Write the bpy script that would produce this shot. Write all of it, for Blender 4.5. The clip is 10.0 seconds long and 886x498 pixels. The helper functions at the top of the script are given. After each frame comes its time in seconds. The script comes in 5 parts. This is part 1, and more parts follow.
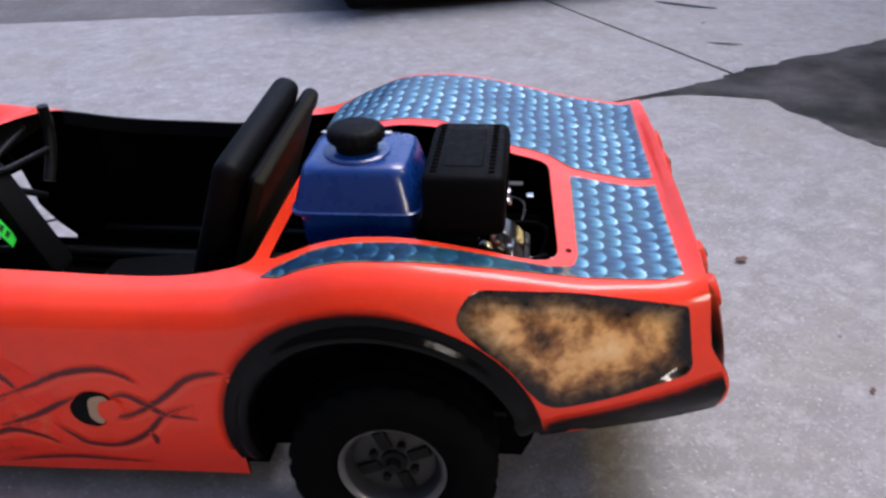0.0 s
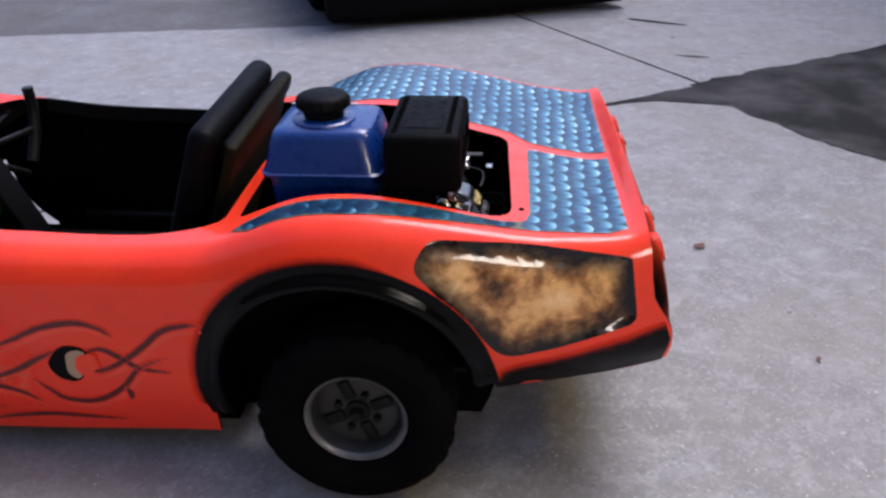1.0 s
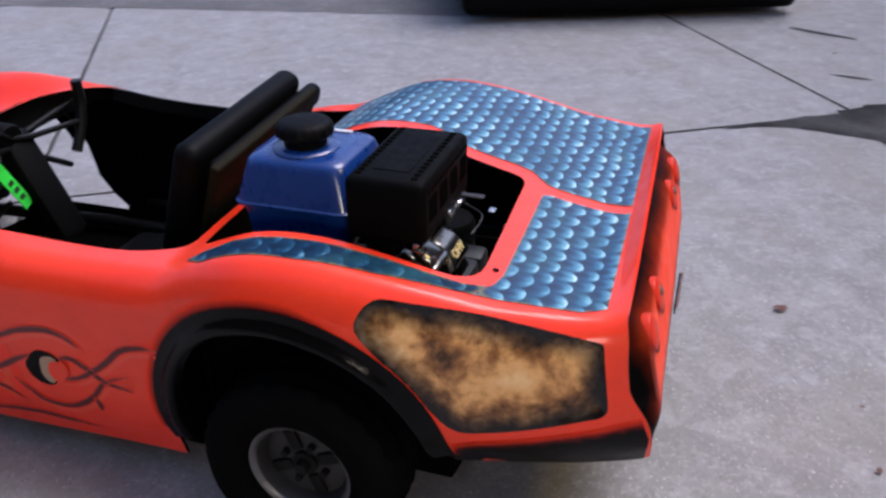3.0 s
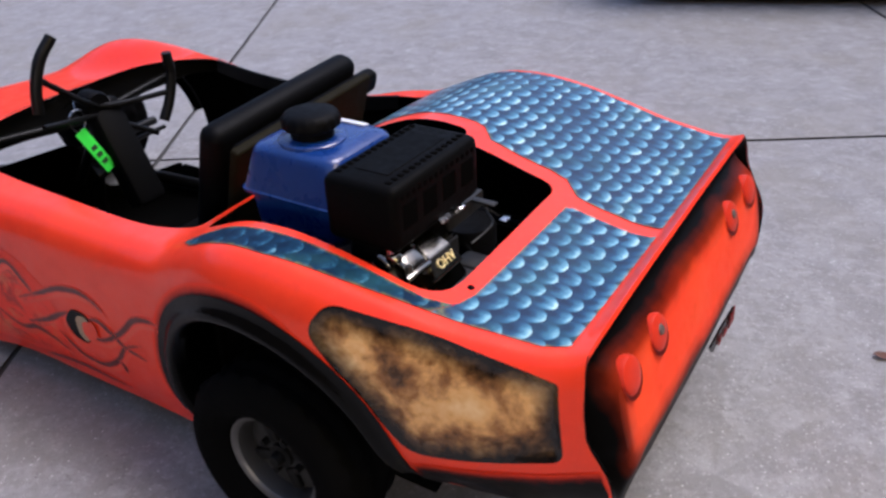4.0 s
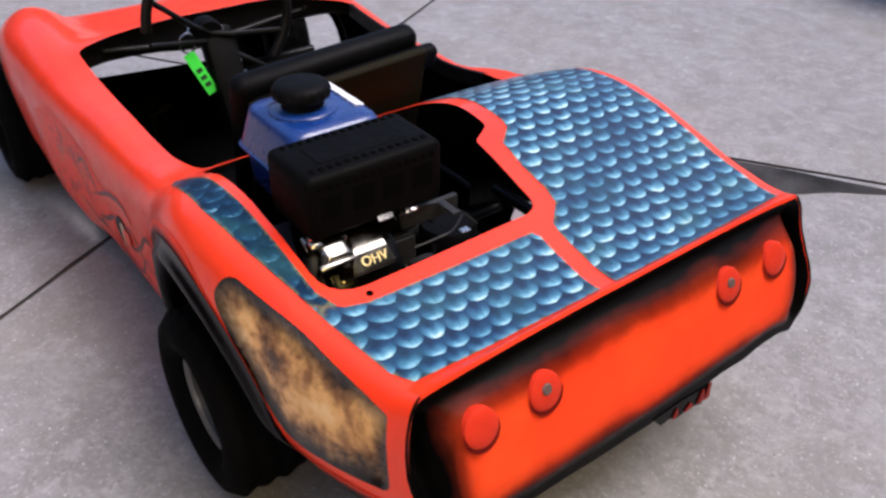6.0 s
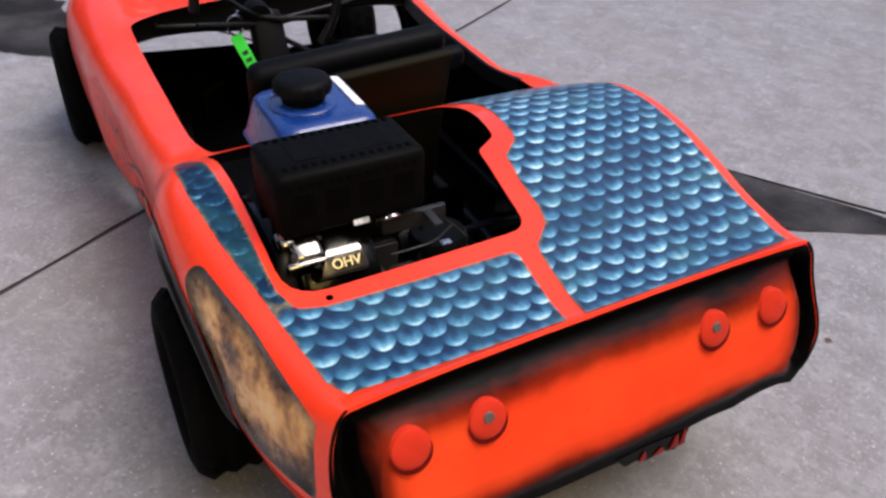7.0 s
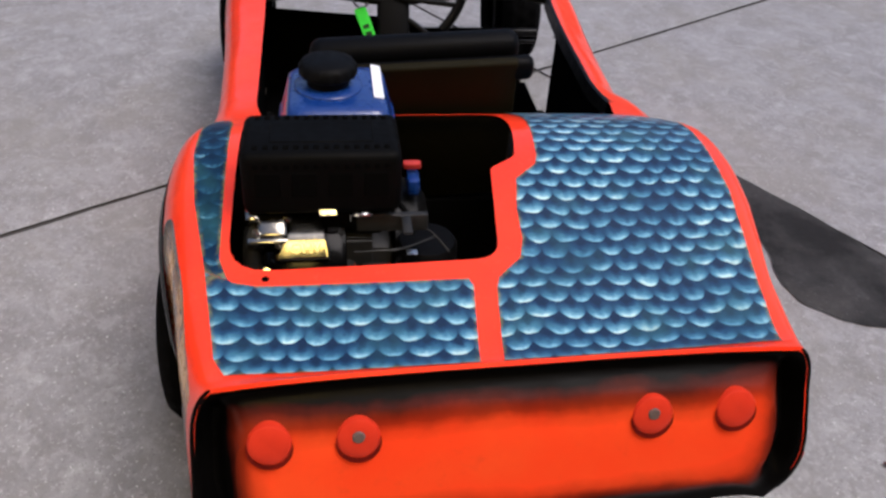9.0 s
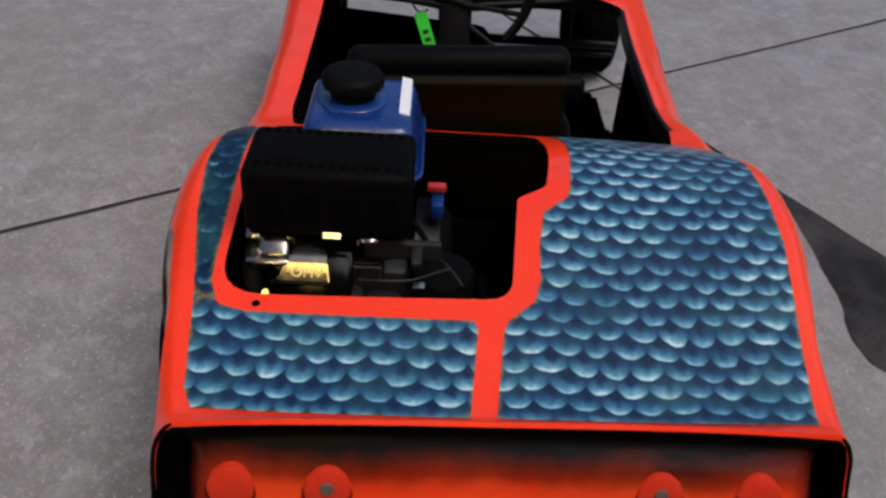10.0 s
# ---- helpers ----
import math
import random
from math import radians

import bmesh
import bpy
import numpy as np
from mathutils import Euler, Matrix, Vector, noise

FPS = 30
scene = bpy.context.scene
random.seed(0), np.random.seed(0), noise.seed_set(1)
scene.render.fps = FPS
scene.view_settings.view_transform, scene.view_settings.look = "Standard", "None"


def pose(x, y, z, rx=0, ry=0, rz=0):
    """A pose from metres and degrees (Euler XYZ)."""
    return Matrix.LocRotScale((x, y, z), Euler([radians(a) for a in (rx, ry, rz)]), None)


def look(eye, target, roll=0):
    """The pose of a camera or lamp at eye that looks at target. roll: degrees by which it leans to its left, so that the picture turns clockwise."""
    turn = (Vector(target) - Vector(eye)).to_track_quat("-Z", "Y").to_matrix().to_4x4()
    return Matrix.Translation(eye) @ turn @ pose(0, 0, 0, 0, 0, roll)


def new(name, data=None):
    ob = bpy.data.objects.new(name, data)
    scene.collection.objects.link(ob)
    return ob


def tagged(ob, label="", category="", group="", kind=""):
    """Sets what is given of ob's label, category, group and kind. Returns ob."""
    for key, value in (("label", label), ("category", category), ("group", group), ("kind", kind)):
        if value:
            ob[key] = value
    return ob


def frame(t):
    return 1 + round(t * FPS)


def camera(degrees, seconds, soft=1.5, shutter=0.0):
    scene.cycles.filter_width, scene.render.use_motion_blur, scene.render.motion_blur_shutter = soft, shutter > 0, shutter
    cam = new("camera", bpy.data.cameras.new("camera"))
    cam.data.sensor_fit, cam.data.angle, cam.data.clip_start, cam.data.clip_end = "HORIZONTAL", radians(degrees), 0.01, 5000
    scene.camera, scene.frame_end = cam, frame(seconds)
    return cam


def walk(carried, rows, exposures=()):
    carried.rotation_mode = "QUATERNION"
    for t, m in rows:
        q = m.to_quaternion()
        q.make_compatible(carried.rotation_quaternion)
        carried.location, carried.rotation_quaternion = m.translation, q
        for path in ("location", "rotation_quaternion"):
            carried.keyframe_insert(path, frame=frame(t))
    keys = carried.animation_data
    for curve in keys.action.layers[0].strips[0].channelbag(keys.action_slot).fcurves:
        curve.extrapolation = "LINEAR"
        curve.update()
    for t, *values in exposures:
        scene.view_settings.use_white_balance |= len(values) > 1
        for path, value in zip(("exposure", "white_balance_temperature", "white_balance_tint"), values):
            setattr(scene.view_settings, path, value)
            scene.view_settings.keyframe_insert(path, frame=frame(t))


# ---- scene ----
cam = camera(54.7, 10.0, soft=2.6, shutter=0.5)
EXPOSURES = [(0.0, 0.87, 5750, 18), (1.0, 0.76, 5750, 18), (3.0, 0.67, 5750, 19), (6.0, 0.85, 6250, 17), (8.0, 0.58, 6250, 17), (9.0, 0.58, 6350, 15), (9.4, 0.50, 6350, 14), (10.0, -0.06, 6400, 13)]
PATH = [
    (0, (0.213, -1.519, 1.181), (0.014, 0.207, 0.19), -1.8),
    (0.5, (0.217, -1.584, 1.14), (0.067, 0.17, 0.19), -0.7),
    (1, (0.268, -1.65, 1.115), (0.099, 0.114, 0.187), -1.2),
    (1.5, (0.323, -1.661, 1.139), (0.138, 0.096, 0.201), -1.2),
    (2, (0.403, -1.591, 1.144), (0.125, 0.156, 0.21), -1.1),
    (2.5, (0.434, -1.498, 1.16), (0.086, 0.226, 0.208), -0.0),
    (3, (0.559, -1.408, 1.149), (0.0, 0.254, 0.187), -1.1),
    (4.5, (0.89, -1.065, 1.154), (-0.196, 0.252, 0.113), -2.1),
    (5, (0.934, -0.961, 1.16), (-0.224, 0.262, 0.082), -0.2),
    (5.5, (1.033, -0.884, 1.185), (-0.227, 0.216, 0.089), -0.1),
    (7, (1.174, -0.618, 1.222), (-0.283, 0.153, 0.089), 1.4),
    (7.5, (1.181, -0.55, 1.221), (-0.31, 0.143, 0.083), 3.0),
    (8, (1.223, -0.437, 1.221), (-0.334, 0.104, 0.089), 3.0),
    (8.5, (1.239, -0.329, 1.238), (-0.342, 0.067, 0.079), 3.2),
    (9, (1.236, -0.229, 1.257), (-0.351, 0.036, 0.069), 4.1),
    (9.5, (1.179, -0.163, 1.262), (-0.399, 0.002, 0.044), 4.4),
    (10, (1.13, -0.108, 1.245), (-0.465, -0.051, 0.04), 4.3),
]
walk(cam, [(t, look(eye, target, roll)) for t, eye, target, roll in PATH], EXPOSURES)

# ---- world, sun, exposure ----
world = bpy.data.worlds.new("overcast_sky")
scene.world = world
world.use_nodes = True
wn = world.node_tree.nodes
sky = wn.new("ShaderNodeTexSky")
sky.sky_type = "NISHITA"
sky.sun_disc = False
sky.sun_elevation = radians(64)
sky.sun_rotation = radians(38)
sky.air_density, sky.dust_density, sky.ozone_density = 1.0, 3.0, 1.5
wn["Background"].inputs["Strength"].default_value = 0.132
world.node_tree.links.new(sky.outputs[0], wn["Background"].inputs[0])

sun_data = bpy.data.lights.new("sun", "SUN")
sun_data.energy, sun_data.angle, sun_data.color = 1.6, radians(32), (1.0, 0.96, 0.92)
sun = new("sun", sun_data)
sun.matrix_world = look((math.sin(radians(38)) * math.cos(radians(64)), math.cos(radians(38)) * math.cos(radians(64)), math.sin(radians(64))), (0, 0, 0))


# ---- materials ----
def material(name, color=(0.5, 0.5, 0.5), rough=0.5, metal=0.0, coat=0.0, coat_rough=0.08):
    m = bpy.data.materials.new(name)
    m.use_nodes = True
    b = m.node_tree.nodes["Principled BSDF"]
    b.inputs["Base Color"].default_value = (*color, 1)
    b.inputs["Roughness"].default_value = rough
    b.inputs["Metallic"].default_value = metal
    b.inputs["Coat Weight"].default_value = coat
    b.inputs["Coat Roughness"].default_value = coat_rough
    return m


class Nodes:
    """Short hand for building a node tree."""

    def __init__(self, m):
        self.t = m.node_tree
        self.b = self.t.nodes["Principled BSDF"]
        self.co = self.t.nodes.new("ShaderNodeTexCoord").outputs["Object"]

    def plug(self, value, socket):
        if isinstance(value, bpy.types.NodeSocket):
            self.t.links.new(value, socket)
        else:
            socket.default_value = value

    def math(self, op, a, b=0.0, clamp=False):
        n = self.t.nodes.new("ShaderNodeMath")
        n.operation, n.use_clamp = op, clamp
        self.plug(a, n.inputs[0]), self.plug(b, n.inputs[1])
        return n.outputs[0]

    def noise(self, scale, detail=4.0, rough=0.55, vector=None, distortion=0.0):
        n = self.t.nodes.new("ShaderNodeTexNoise")
        self.plug(vector or self.co, n.inputs["Vector"])
        n.inputs["Scale"].default_value, n.inputs["Detail"].default_value = scale, detail
        n.inputs["Roughness"].default_value, n.inputs["Distortion"].default_value = rough, distortion
        return n.outputs["Fac"]

    def ramp(self, value, *stops):
        n = self.t.nodes.new("ShaderNodeValToRGB")
        while len(n.color_ramp.elements) < len(stops):
            n.color_ramp.elements.new(0.5)
        for e, (p, c) in zip(n.color_ramp.elements, stops):
            e.position, e.color = p, (*c, 1) if len(c) == 3 else c
        self.plug(value, n.inputs[0])
        return n.outputs[0]

    def mix(self, fac, a, b, blend="MIX"):
        n = self.t.nodes.new("ShaderNodeMix")
        n.data_type, n.blend_type = "RGBA", blend
        self.plug(fac, n.inputs[0])
        for v, s in ((a, n.inputs[6]), (b, n.inputs[7])):
            self.plug((*v, 1) if isinstance(v, tuple) and len(v) == 3 else v, s)
        return n.outputs[2]

    def attribute(self, name):
        n = self.t.nodes.new("ShaderNodeAttribute")
        n.attribute_name = name
        return n.outputs["Fac"]

    def split(self):
        n = self.t.nodes.new("ShaderNodeSeparateXYZ")
        self.t.links.new(self.co, n.inputs[0])
        return n.outputs

    def bump(self, height, strength=0.3, distance=0.002):
        n = self.t.nodes.new("ShaderNodeBump")
        n.inputs["Strength"].default_value, n.inputs["Distance"].default_value = strength, distance
        self.plug(height, n.inputs["Height"])
        self.t.links.new(n.outputs[0], self.b.inputs["Normal"])

    def color(self, value):
        self.plug(value, self.b.inputs["Base Color"])

    def rough(self, value):
        self.plug(value, self.b.inputs["Roughness"])


def varied(name, dark, light, scale=30.0, rough=(0.4, 0.6), metal=0.0, coat=0.0, bump=0.2, distance=0.001, specular=0.5):
    """A plain surface with mottling at two scales, uneven gloss and a little relief."""
    m = material(name, light, rough[0], metal, coat)
    n = Nodes(m)
    n.b.inputs["Specular IOR Level"].default_value = specular
    big, fine = n.noise(scale * 0.15, 3), n.noise(scale, 6, 0.65)
    n.color(n.mix(n.math("ADD", n.math("MULTIPLY", big, 0.55), n.math("MULTIPLY", fine, 0.45)), dark, light))
    n.rough(n.ramp(fine, (0.3, (rough[0],) * 3), (0.7, (rough[1],) * 3)))
    n.bump(fine, bump, distance)
    return m


ORANGE = (0.93, 0.038, 0.008)


def orange_paint(name="orange_fibreglass_paint", sprayed=False):
    """Orange body paint; a sprayed one turns dark red and black where its edge attribute nears nought."""
    m = material(name, ORANGE, 0.4, 0.0, 0.12 if sprayed else 0.5, 0.10)
    n = Nodes(m)
    n.b.inputs["Specular IOR Level"].default_value = 0.10 if sprayed else 0.22
    big, mid, fine = n.noise(3.0, 3), n.noise(22.0, 5, 0.6), n.noise(160.0, 3)
    c = n.mix(n.ramp(big, (0.35, (0, 0, 0)), (0.7, (1, 1, 1))), ORANGE, (0.94, 0.056, 0.012))
    c = n.mix(n.ramp(mid, (0.62, (0, 0, 0)), (0.78, (0.35,) * 3)), c, (0.62, 0.04, 0.02))
    c = n.mix(n.ramp(n.noise(8.0, 6, 0.7), (0.30, (0.30,) * 3), (0.52, (0, 0, 0))), c, (0.66, 0.026, 0.010))
    c = n.mix(n.ramp(n.noise(70.0, 5, 0.7), (0.56, (0, 0, 0)), (0.76, (0.28,) * 3)), c, (0.95, 0.11, 0.05))
    if sprayed:
        d = n.math("ADD", n.math("MULTIPLY", n.attribute("edge"), 45.0), n.math("MULTIPLY", n.math("SUBTRACT", n.noise(40.0, 4, 0.7), 0.5), 0.25))
        c = n.mix(n.ramp(d, (0.25, (1, 1, 1)), (0.85, (0, 0, 0))), c, (0.22, 0.008, 0.004))
        c = n.mix(n.ramp(d, (0.02, (1, 1, 1)), (0.40, (0, 0, 0))), c, (0.002, 0.0018, 0.0018))
    n.color(c)
    n.rough(n.ramp(mid, (0.3, (0.30,) * 3), (0.75, (0.5,) * 3)))
    n.bump(n.math("ADD", n.math("MULTIPLY", big, 0.8), n.math("MULTIPLY", fine, 0.04)), 0.25, 0.006)
    return m


def line_paint(name, color, amount):
    """An airbrushed line that fades into the orange at both of its borders."""
    m = material(name, ORANGE, 0.4, 0.0, 0.4, 0.10)
    n = Nodes(m)
    n.b.inputs["Specular IOR Level"].default_value = 0.3
    d = n.math("ADD", n.math("MULTIPLY", n.attribute("edge"), 130.0), n.math("MULTIPLY", n.math("SUBTRACT", n.noise(45.0, 4, 0.7), 0.5), 0.7))
    n.color(n.mix(n.ramp(d, (0.05, (0, 0, 0)), (0.55, (amount,) * 3)), ORANGE, color))
    n.rough(n.ramp(n.noise(60.0, 4), (0.3, (0.3,) * 3), (0.7, (0.45,) * 3)))
    return m


def scale_paint(name, deep=0.0):
    """Airbrushed fish scales: staggered rows of rounded tongues, pale at the free edge that points to the tail, dark where the next one covers them."""
    m = material(name, (0.1, 0.2, 0.35), 0.35, 0.0, 0.02 if deep else 0.30, 0.12)
    n = Nodes(m)
    n.b.inputs["Specular IOR Level"].default_value = 0.08 if deep else 0.32
    x, y, z = n.split()
    w, h = 0.0415, 0.0290
    v = n.math("DIVIDE", n.math("ADD", x, n.math("MULTIPLY", n.noise(10.0, 3), 0.030)), h)
    u = n.math("DIVIDE", n.math("ADD", y, n.math("MULTIPLY", n.noise(8.0, 3), 0.034)), w)
    row = n.math("FLOOR", v)

    def tongue(k):
        odd = n.math("MULTIPLY", n.math("FLOORED_MODULO", k, 2.0), 0.5)
        col = n.math("ADD", n.math("ROUND", n.math("SUBTRACT", u, odd)), odd)
        du = n.math("MULTIPLY", n.math("SUBTRACT", u, col), 1.27 * w / h)
        dv = n.math("SUBTRACT", v, k)
        d = n.math("SQRT", n.math("ADD", n.math("POWER", du, 2.0), n.math("POWER", dv, 2.0)))
        seed = n.math("FRACT", n.math("MULTIPLY", n.math("SINE", n.math("ADD", n.math("MULTIPLY", col, 12.99), n.math("MULTIPLY", k, 78.23))), 437.5))
        return d, seed, n.math("ABSOLUTE", du)

    def choose(fac, a, b):
        return n.math("ADD", n.math("MULTIPLY", fac, a), n.math("MULTIPLY", n.math("SUBTRACT", 1.0, fac), b))

    # The row ahead lies on top of the row behind it.
    a0, am, a1, a2 = (tongue(n.math("ADD", row, k)) for k in (-2.0, -1.0, 0.0, 1.0))
    in_m, in_1 = n.math("LESS_THAN", am[0], 1.12), n.math("LESS_THAN", a1[0], 1.12)
    d, seed, du = (choose(in_m, am[k], choose(in_1, a1[k], a2[k])) for k in range(3))
    over = choose(in_m, a0[0], choose(in_1, am[0], n.math("MINIMUM", a1[0], am[0])))
    spray = n.noise(90.0, 4, 0.7)
    grain = n.math("MULTIPLY", n.math("SUBTRACT", spray, 0.5), 0.9)
    light = n.ramp(n.math("ADD", n.math("DIVIDE", d, 1.12), n.math("MULTIPLY", grain, 0.6)), (0.26, (0.0,) * 3), (0.54, (0.28,) * 3), (0.78, (0.60,) * 3), (0.92, (0.95,) * 3), (1.0, (1, 1, 1)))
    sides = n.ramp(n.math("ADD", du, n.math("MULTIPLY", grain, 0.4)), (0.30, (1, 1, 1)), (0.56, (0.62,) * 3), (0.86, (0.20,) * 3))
    shade = n.ramp(n.math("ADD", n.math("SUBTRACT", over, 1.12), n.math("MULTIPLY", grain, 0.4)), (0.0, (0.30,) * 3), (0.14, (0.75,) * 3), (0.34, (1, 1, 1)))
    fill = n.math("MULTIPLY", n.math("MULTIPLY", n.math("MULTIPLY", light, sides), shade), n.math("ADD", 0.70, n.math("MULTIPLY", seed, 0.45)))
    patch = n.ramp(n.noise(6.0, 4), (0.34, (0.55,) * 3), (0.60, (1, 1, 1)))
    fill = n.math("MULTIPLY", fill, patch)
    if deep:
        fill = n.math("MULTIPLY", fill, n.ramp(n.noise(26.0, 4, 0.7, distortion=1.5), (0.45, (1 - deep,) * 3), (0.68, (1, 1, 1))))
    c = n.ramp(fill, (0.0, (0.003, 0.016, 0.050)), (0.14, (0.008, 0.047, 0.112)), (0.36, (0.050, 0.182, 0.295)), (0.64, (0.19, 0.42, 0.54)), (0.90, (0.46, 0.66, 0.66)))
    if deep:
        c = n.mix(0.35, c, (0.005, 0.014, 0.022))
    c = n.mix(n.ramp(n.noise(11.0, 3), (0.52, (0, 0, 0)), (0.75, (0.45,) * 3)), c, (0.03, 0.12, 0.13))
    rim = n.math("SUBTRACT", 1.0, n.math("DIVIDE", n.attribute("edge"), 0.006), True)
    c = n.mix(n.math("MULTIPLY", rim, n.ramp(spray, (0.4, (0, 0, 0)), (0.6, (0.8,) * 3))), c, (0.25, 0.22, 0.08))
    n.color(c)
    n.rough(n.ramp(spray, (0.3, (0.28,) * 3), (0.7, (0.45,) * 3)))
    n.bump(n.math("ADD", n.math("MULTIPLY", fill, 0.2), n.math("MULTIPLY", n.noise(3.5, 3), 3.0)), 0.25, 0.004)
    return m


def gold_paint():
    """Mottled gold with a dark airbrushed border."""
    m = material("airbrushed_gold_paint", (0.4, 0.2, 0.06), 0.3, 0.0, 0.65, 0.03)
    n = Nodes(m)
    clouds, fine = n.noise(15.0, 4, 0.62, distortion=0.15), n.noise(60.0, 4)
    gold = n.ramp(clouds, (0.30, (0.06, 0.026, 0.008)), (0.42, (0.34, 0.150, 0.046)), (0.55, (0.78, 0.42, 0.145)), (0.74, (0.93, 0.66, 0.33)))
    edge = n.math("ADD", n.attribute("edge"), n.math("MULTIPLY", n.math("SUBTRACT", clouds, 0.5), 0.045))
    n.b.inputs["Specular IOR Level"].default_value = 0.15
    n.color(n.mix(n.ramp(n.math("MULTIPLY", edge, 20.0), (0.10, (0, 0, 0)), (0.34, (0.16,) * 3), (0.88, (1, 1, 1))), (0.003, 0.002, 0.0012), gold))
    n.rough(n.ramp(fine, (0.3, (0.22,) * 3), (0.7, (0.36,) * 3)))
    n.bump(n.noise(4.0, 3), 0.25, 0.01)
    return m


def fascia_paint():
    """Orange tail with black sprayed from its border inwards; the attribute says how far in a point lies."""
    m = material("tail_airbrush_paint", ORANGE, 0.45, 0.0, 0.0, 0.05)
    n = Nodes(m)
    big, mid = n.noise(5.0, 3), n.noise(30.0, 5, 0.65)
    edge = n.math("ADD", n.attribute("edge"), n.math("MULTIPLY", n.math("SUBTRACT", n.noise(9.0, 4), 0.5), 0.24))
    orange = n.mix(n.ramp(big, (0.35, (0, 0, 0)), (0.7, (1, 1, 1))), (0.97, 0.062, 0.013), (0.97, 0.096, 0.020))
    orange = n.mix(n.ramp(mid, (0.60, (0, 0, 0)), (0.8, (0.3,) * 3)), orange, (0.6, 0.06, 0.02))
    bare = n.ramp(edge, (0.0, (0, 0, 0)), (0.24, (0, 0, 0)), (0.31, (0.06,) * 3), (0.41, (0.26,) * 3), (0.50, (0.72,) * 3), (0.62, (1, 1, 1)))
    n.color(n.mix(bare, (0.002, 0.0018, 0.0018), orange))
    n.b.inputs["Specular IOR Level"].default_value = 0.04
    n.rough(n.ramp(mid, (0.3, (0.28,) * 3), (0.7, (0.45,) * 3)))
    n.bump(n.math("ADD", big, n.math("MULTIPLY", mid, 0.15)), 0.3, 0.005)
    return m


def concrete_paint(wet=0.0):
    m = material("wet_or_shaded_concrete" if wet else "broomed_concrete", (0.3, 0.3, 0.3), 0.8)
    n = Nodes(m)
    broad, mid, grit, fine = n.noise(0.9, 4), n.noise(7.0, 5, 0.6), n.noise(75.0, 6, 0.8), n.noise(260.0, 2)
    c = n.mix(broad, (0.200, 0.195, 0.20), (0.285, 0.28, 0.285))
    c = n.mix(n.ramp(mid, (0.32, (0.75,) * 3), (0.6, (0, 0, 0))), c, (0.165, 0.157, 0.155))
    c = n.mix(n.ramp(n.noise(17.0, 4, 0.65, distortion=0.4), (0.50, (0, 0, 0)), (0.68, (0.55,) * 3)), c, (0.36, 0.355, 0.36))
    c = n.mix(n.ramp(n.noise(28.0, 5, 0.7), (0.36, (0.55,) * 3), (0.5, (0, 0, 0))), c, (0.20, 0.19, 0.185))
    c = n.mix(n.ramp(grit, (0.55, (0, 0, 0)), (0.70, (0.85,) * 3)), c, (0.46, 0.45, 0.46))
    c = n.mix(n.ramp(grit, (0.30, (0.9,) * 3), (0.45, (0, 0, 0))), c, (0.12, 0.113, 0.115))
    c = n.mix(n.ramp(n.noise(2.3, 5, 0.65, distortion=0.6), (0.46, (0, 0, 0)), (0.66, (0.5,) * 3)), c, (0.205, 0.190, 0.168))
    speck = n.noise(130.0, 2, 0.5)
    c = n.mix(n.ramp(speck, (0.66, (0, 0, 0)), (0.74, (0.8,) * 3)), c, (0.62, 0.61, 0.60))
    c = n.mix(n.ramp(speck, (0.26, (0.8,) * 3), (0.33, (0, 0, 0))), c, (0.09, 0.085, 0.085))
    # wet sets how dark; at 0.5 it colours the shade by the parked car.
    if wet:
        c = n.mix(n.ramp(n.noise(3.5, 5, 0.6), (0.35, (wet * 0.80,) * 3), (0.6, (min(wet * 1.12, 0.97),) * 3)), c, (0.012, 0.0115, 0.0115))
        n.b.inputs["Specular IOR Level"].default_value = 0.06
    n.color(c)
    n.rough(n.ramp(grit, (0.3, (0.6 if wet else 0.7,) * 3), (0.7, (0.8 if wet else 0.92,) * 3)))
    n.bump(n.math("ADD", n.math("MULTIPLY", grit, 0.7), n.math("MULTIPLY", fine, 0.4)), 0.5, 0.003)
    return m


M_ORANGE, M_GOLD, M_FASCIA = orange_paint(), gold_paint(), fascia_paint()
M_SCALES, M_SCALES_DARK = scale_paint("airbrushed_scale_paint"), scale_paint("dark_streaked_scale_paint", 0.75)
M_CONCRETE, M_WET, M_SHADED = concrete_paint(), concrete_paint(0.94), concrete_paint(0.5)
M_BLACK_PAINT = varied("gloss_black_paint", (0.0010, 0.0010, 0.0010), (0.0025, 0.0025, 0.0025), 40, (0.10, 0.22), 0, 0.0, specular=0.08)
M_FLANGE = varied("polished_black_flange", (0.0010, 0.0010, 0.0010), (0.0025, 0.0025, 0.0025), 40, (0.04, 0.14), 0, 0.0, bump=0.25, distance=0.004, specular=0.13)
M_BLACK = varied("black_inner_fibreglass", (0.0015, 0.0015, 0.0015), (0.004, 0.004, 0.004), 50, (0.6, 0.85), specular=0.0)
M_FRAME = varied("black_painted_steel", (0.002, 0.002, 0.002), (0.007, 0.007, 0.007), 60, (0.3, 0.55), specular=0.18)
M_RUBBER = varied("tyre_rubber", (0.0015, 0.0015, 0.0015), (0.0045, 0.0045, 0.0045), 80, (0.6, 0.85), bump=0.4, specular=0.02)
M_RIM = varied("dull_zinc_rim", (0.07, 0.069, 0.066), (0.21, 0.206, 0.20), 50, (0.3, 0.5), 0.7)
M_RIM_DARK = varied("grimy_rim_dish", (0.006, 0.006, 0.006), (0.065, 0.064, 0.061), 45, (0.45, 0.7), 0.4)
M_BLUE = varied("blue_tank_enamel", (0.003, 0.020, 0.115), (0.007, 0.043, 0.215), 25, (0.22, 0.36), 0, 0.3, 0.1)
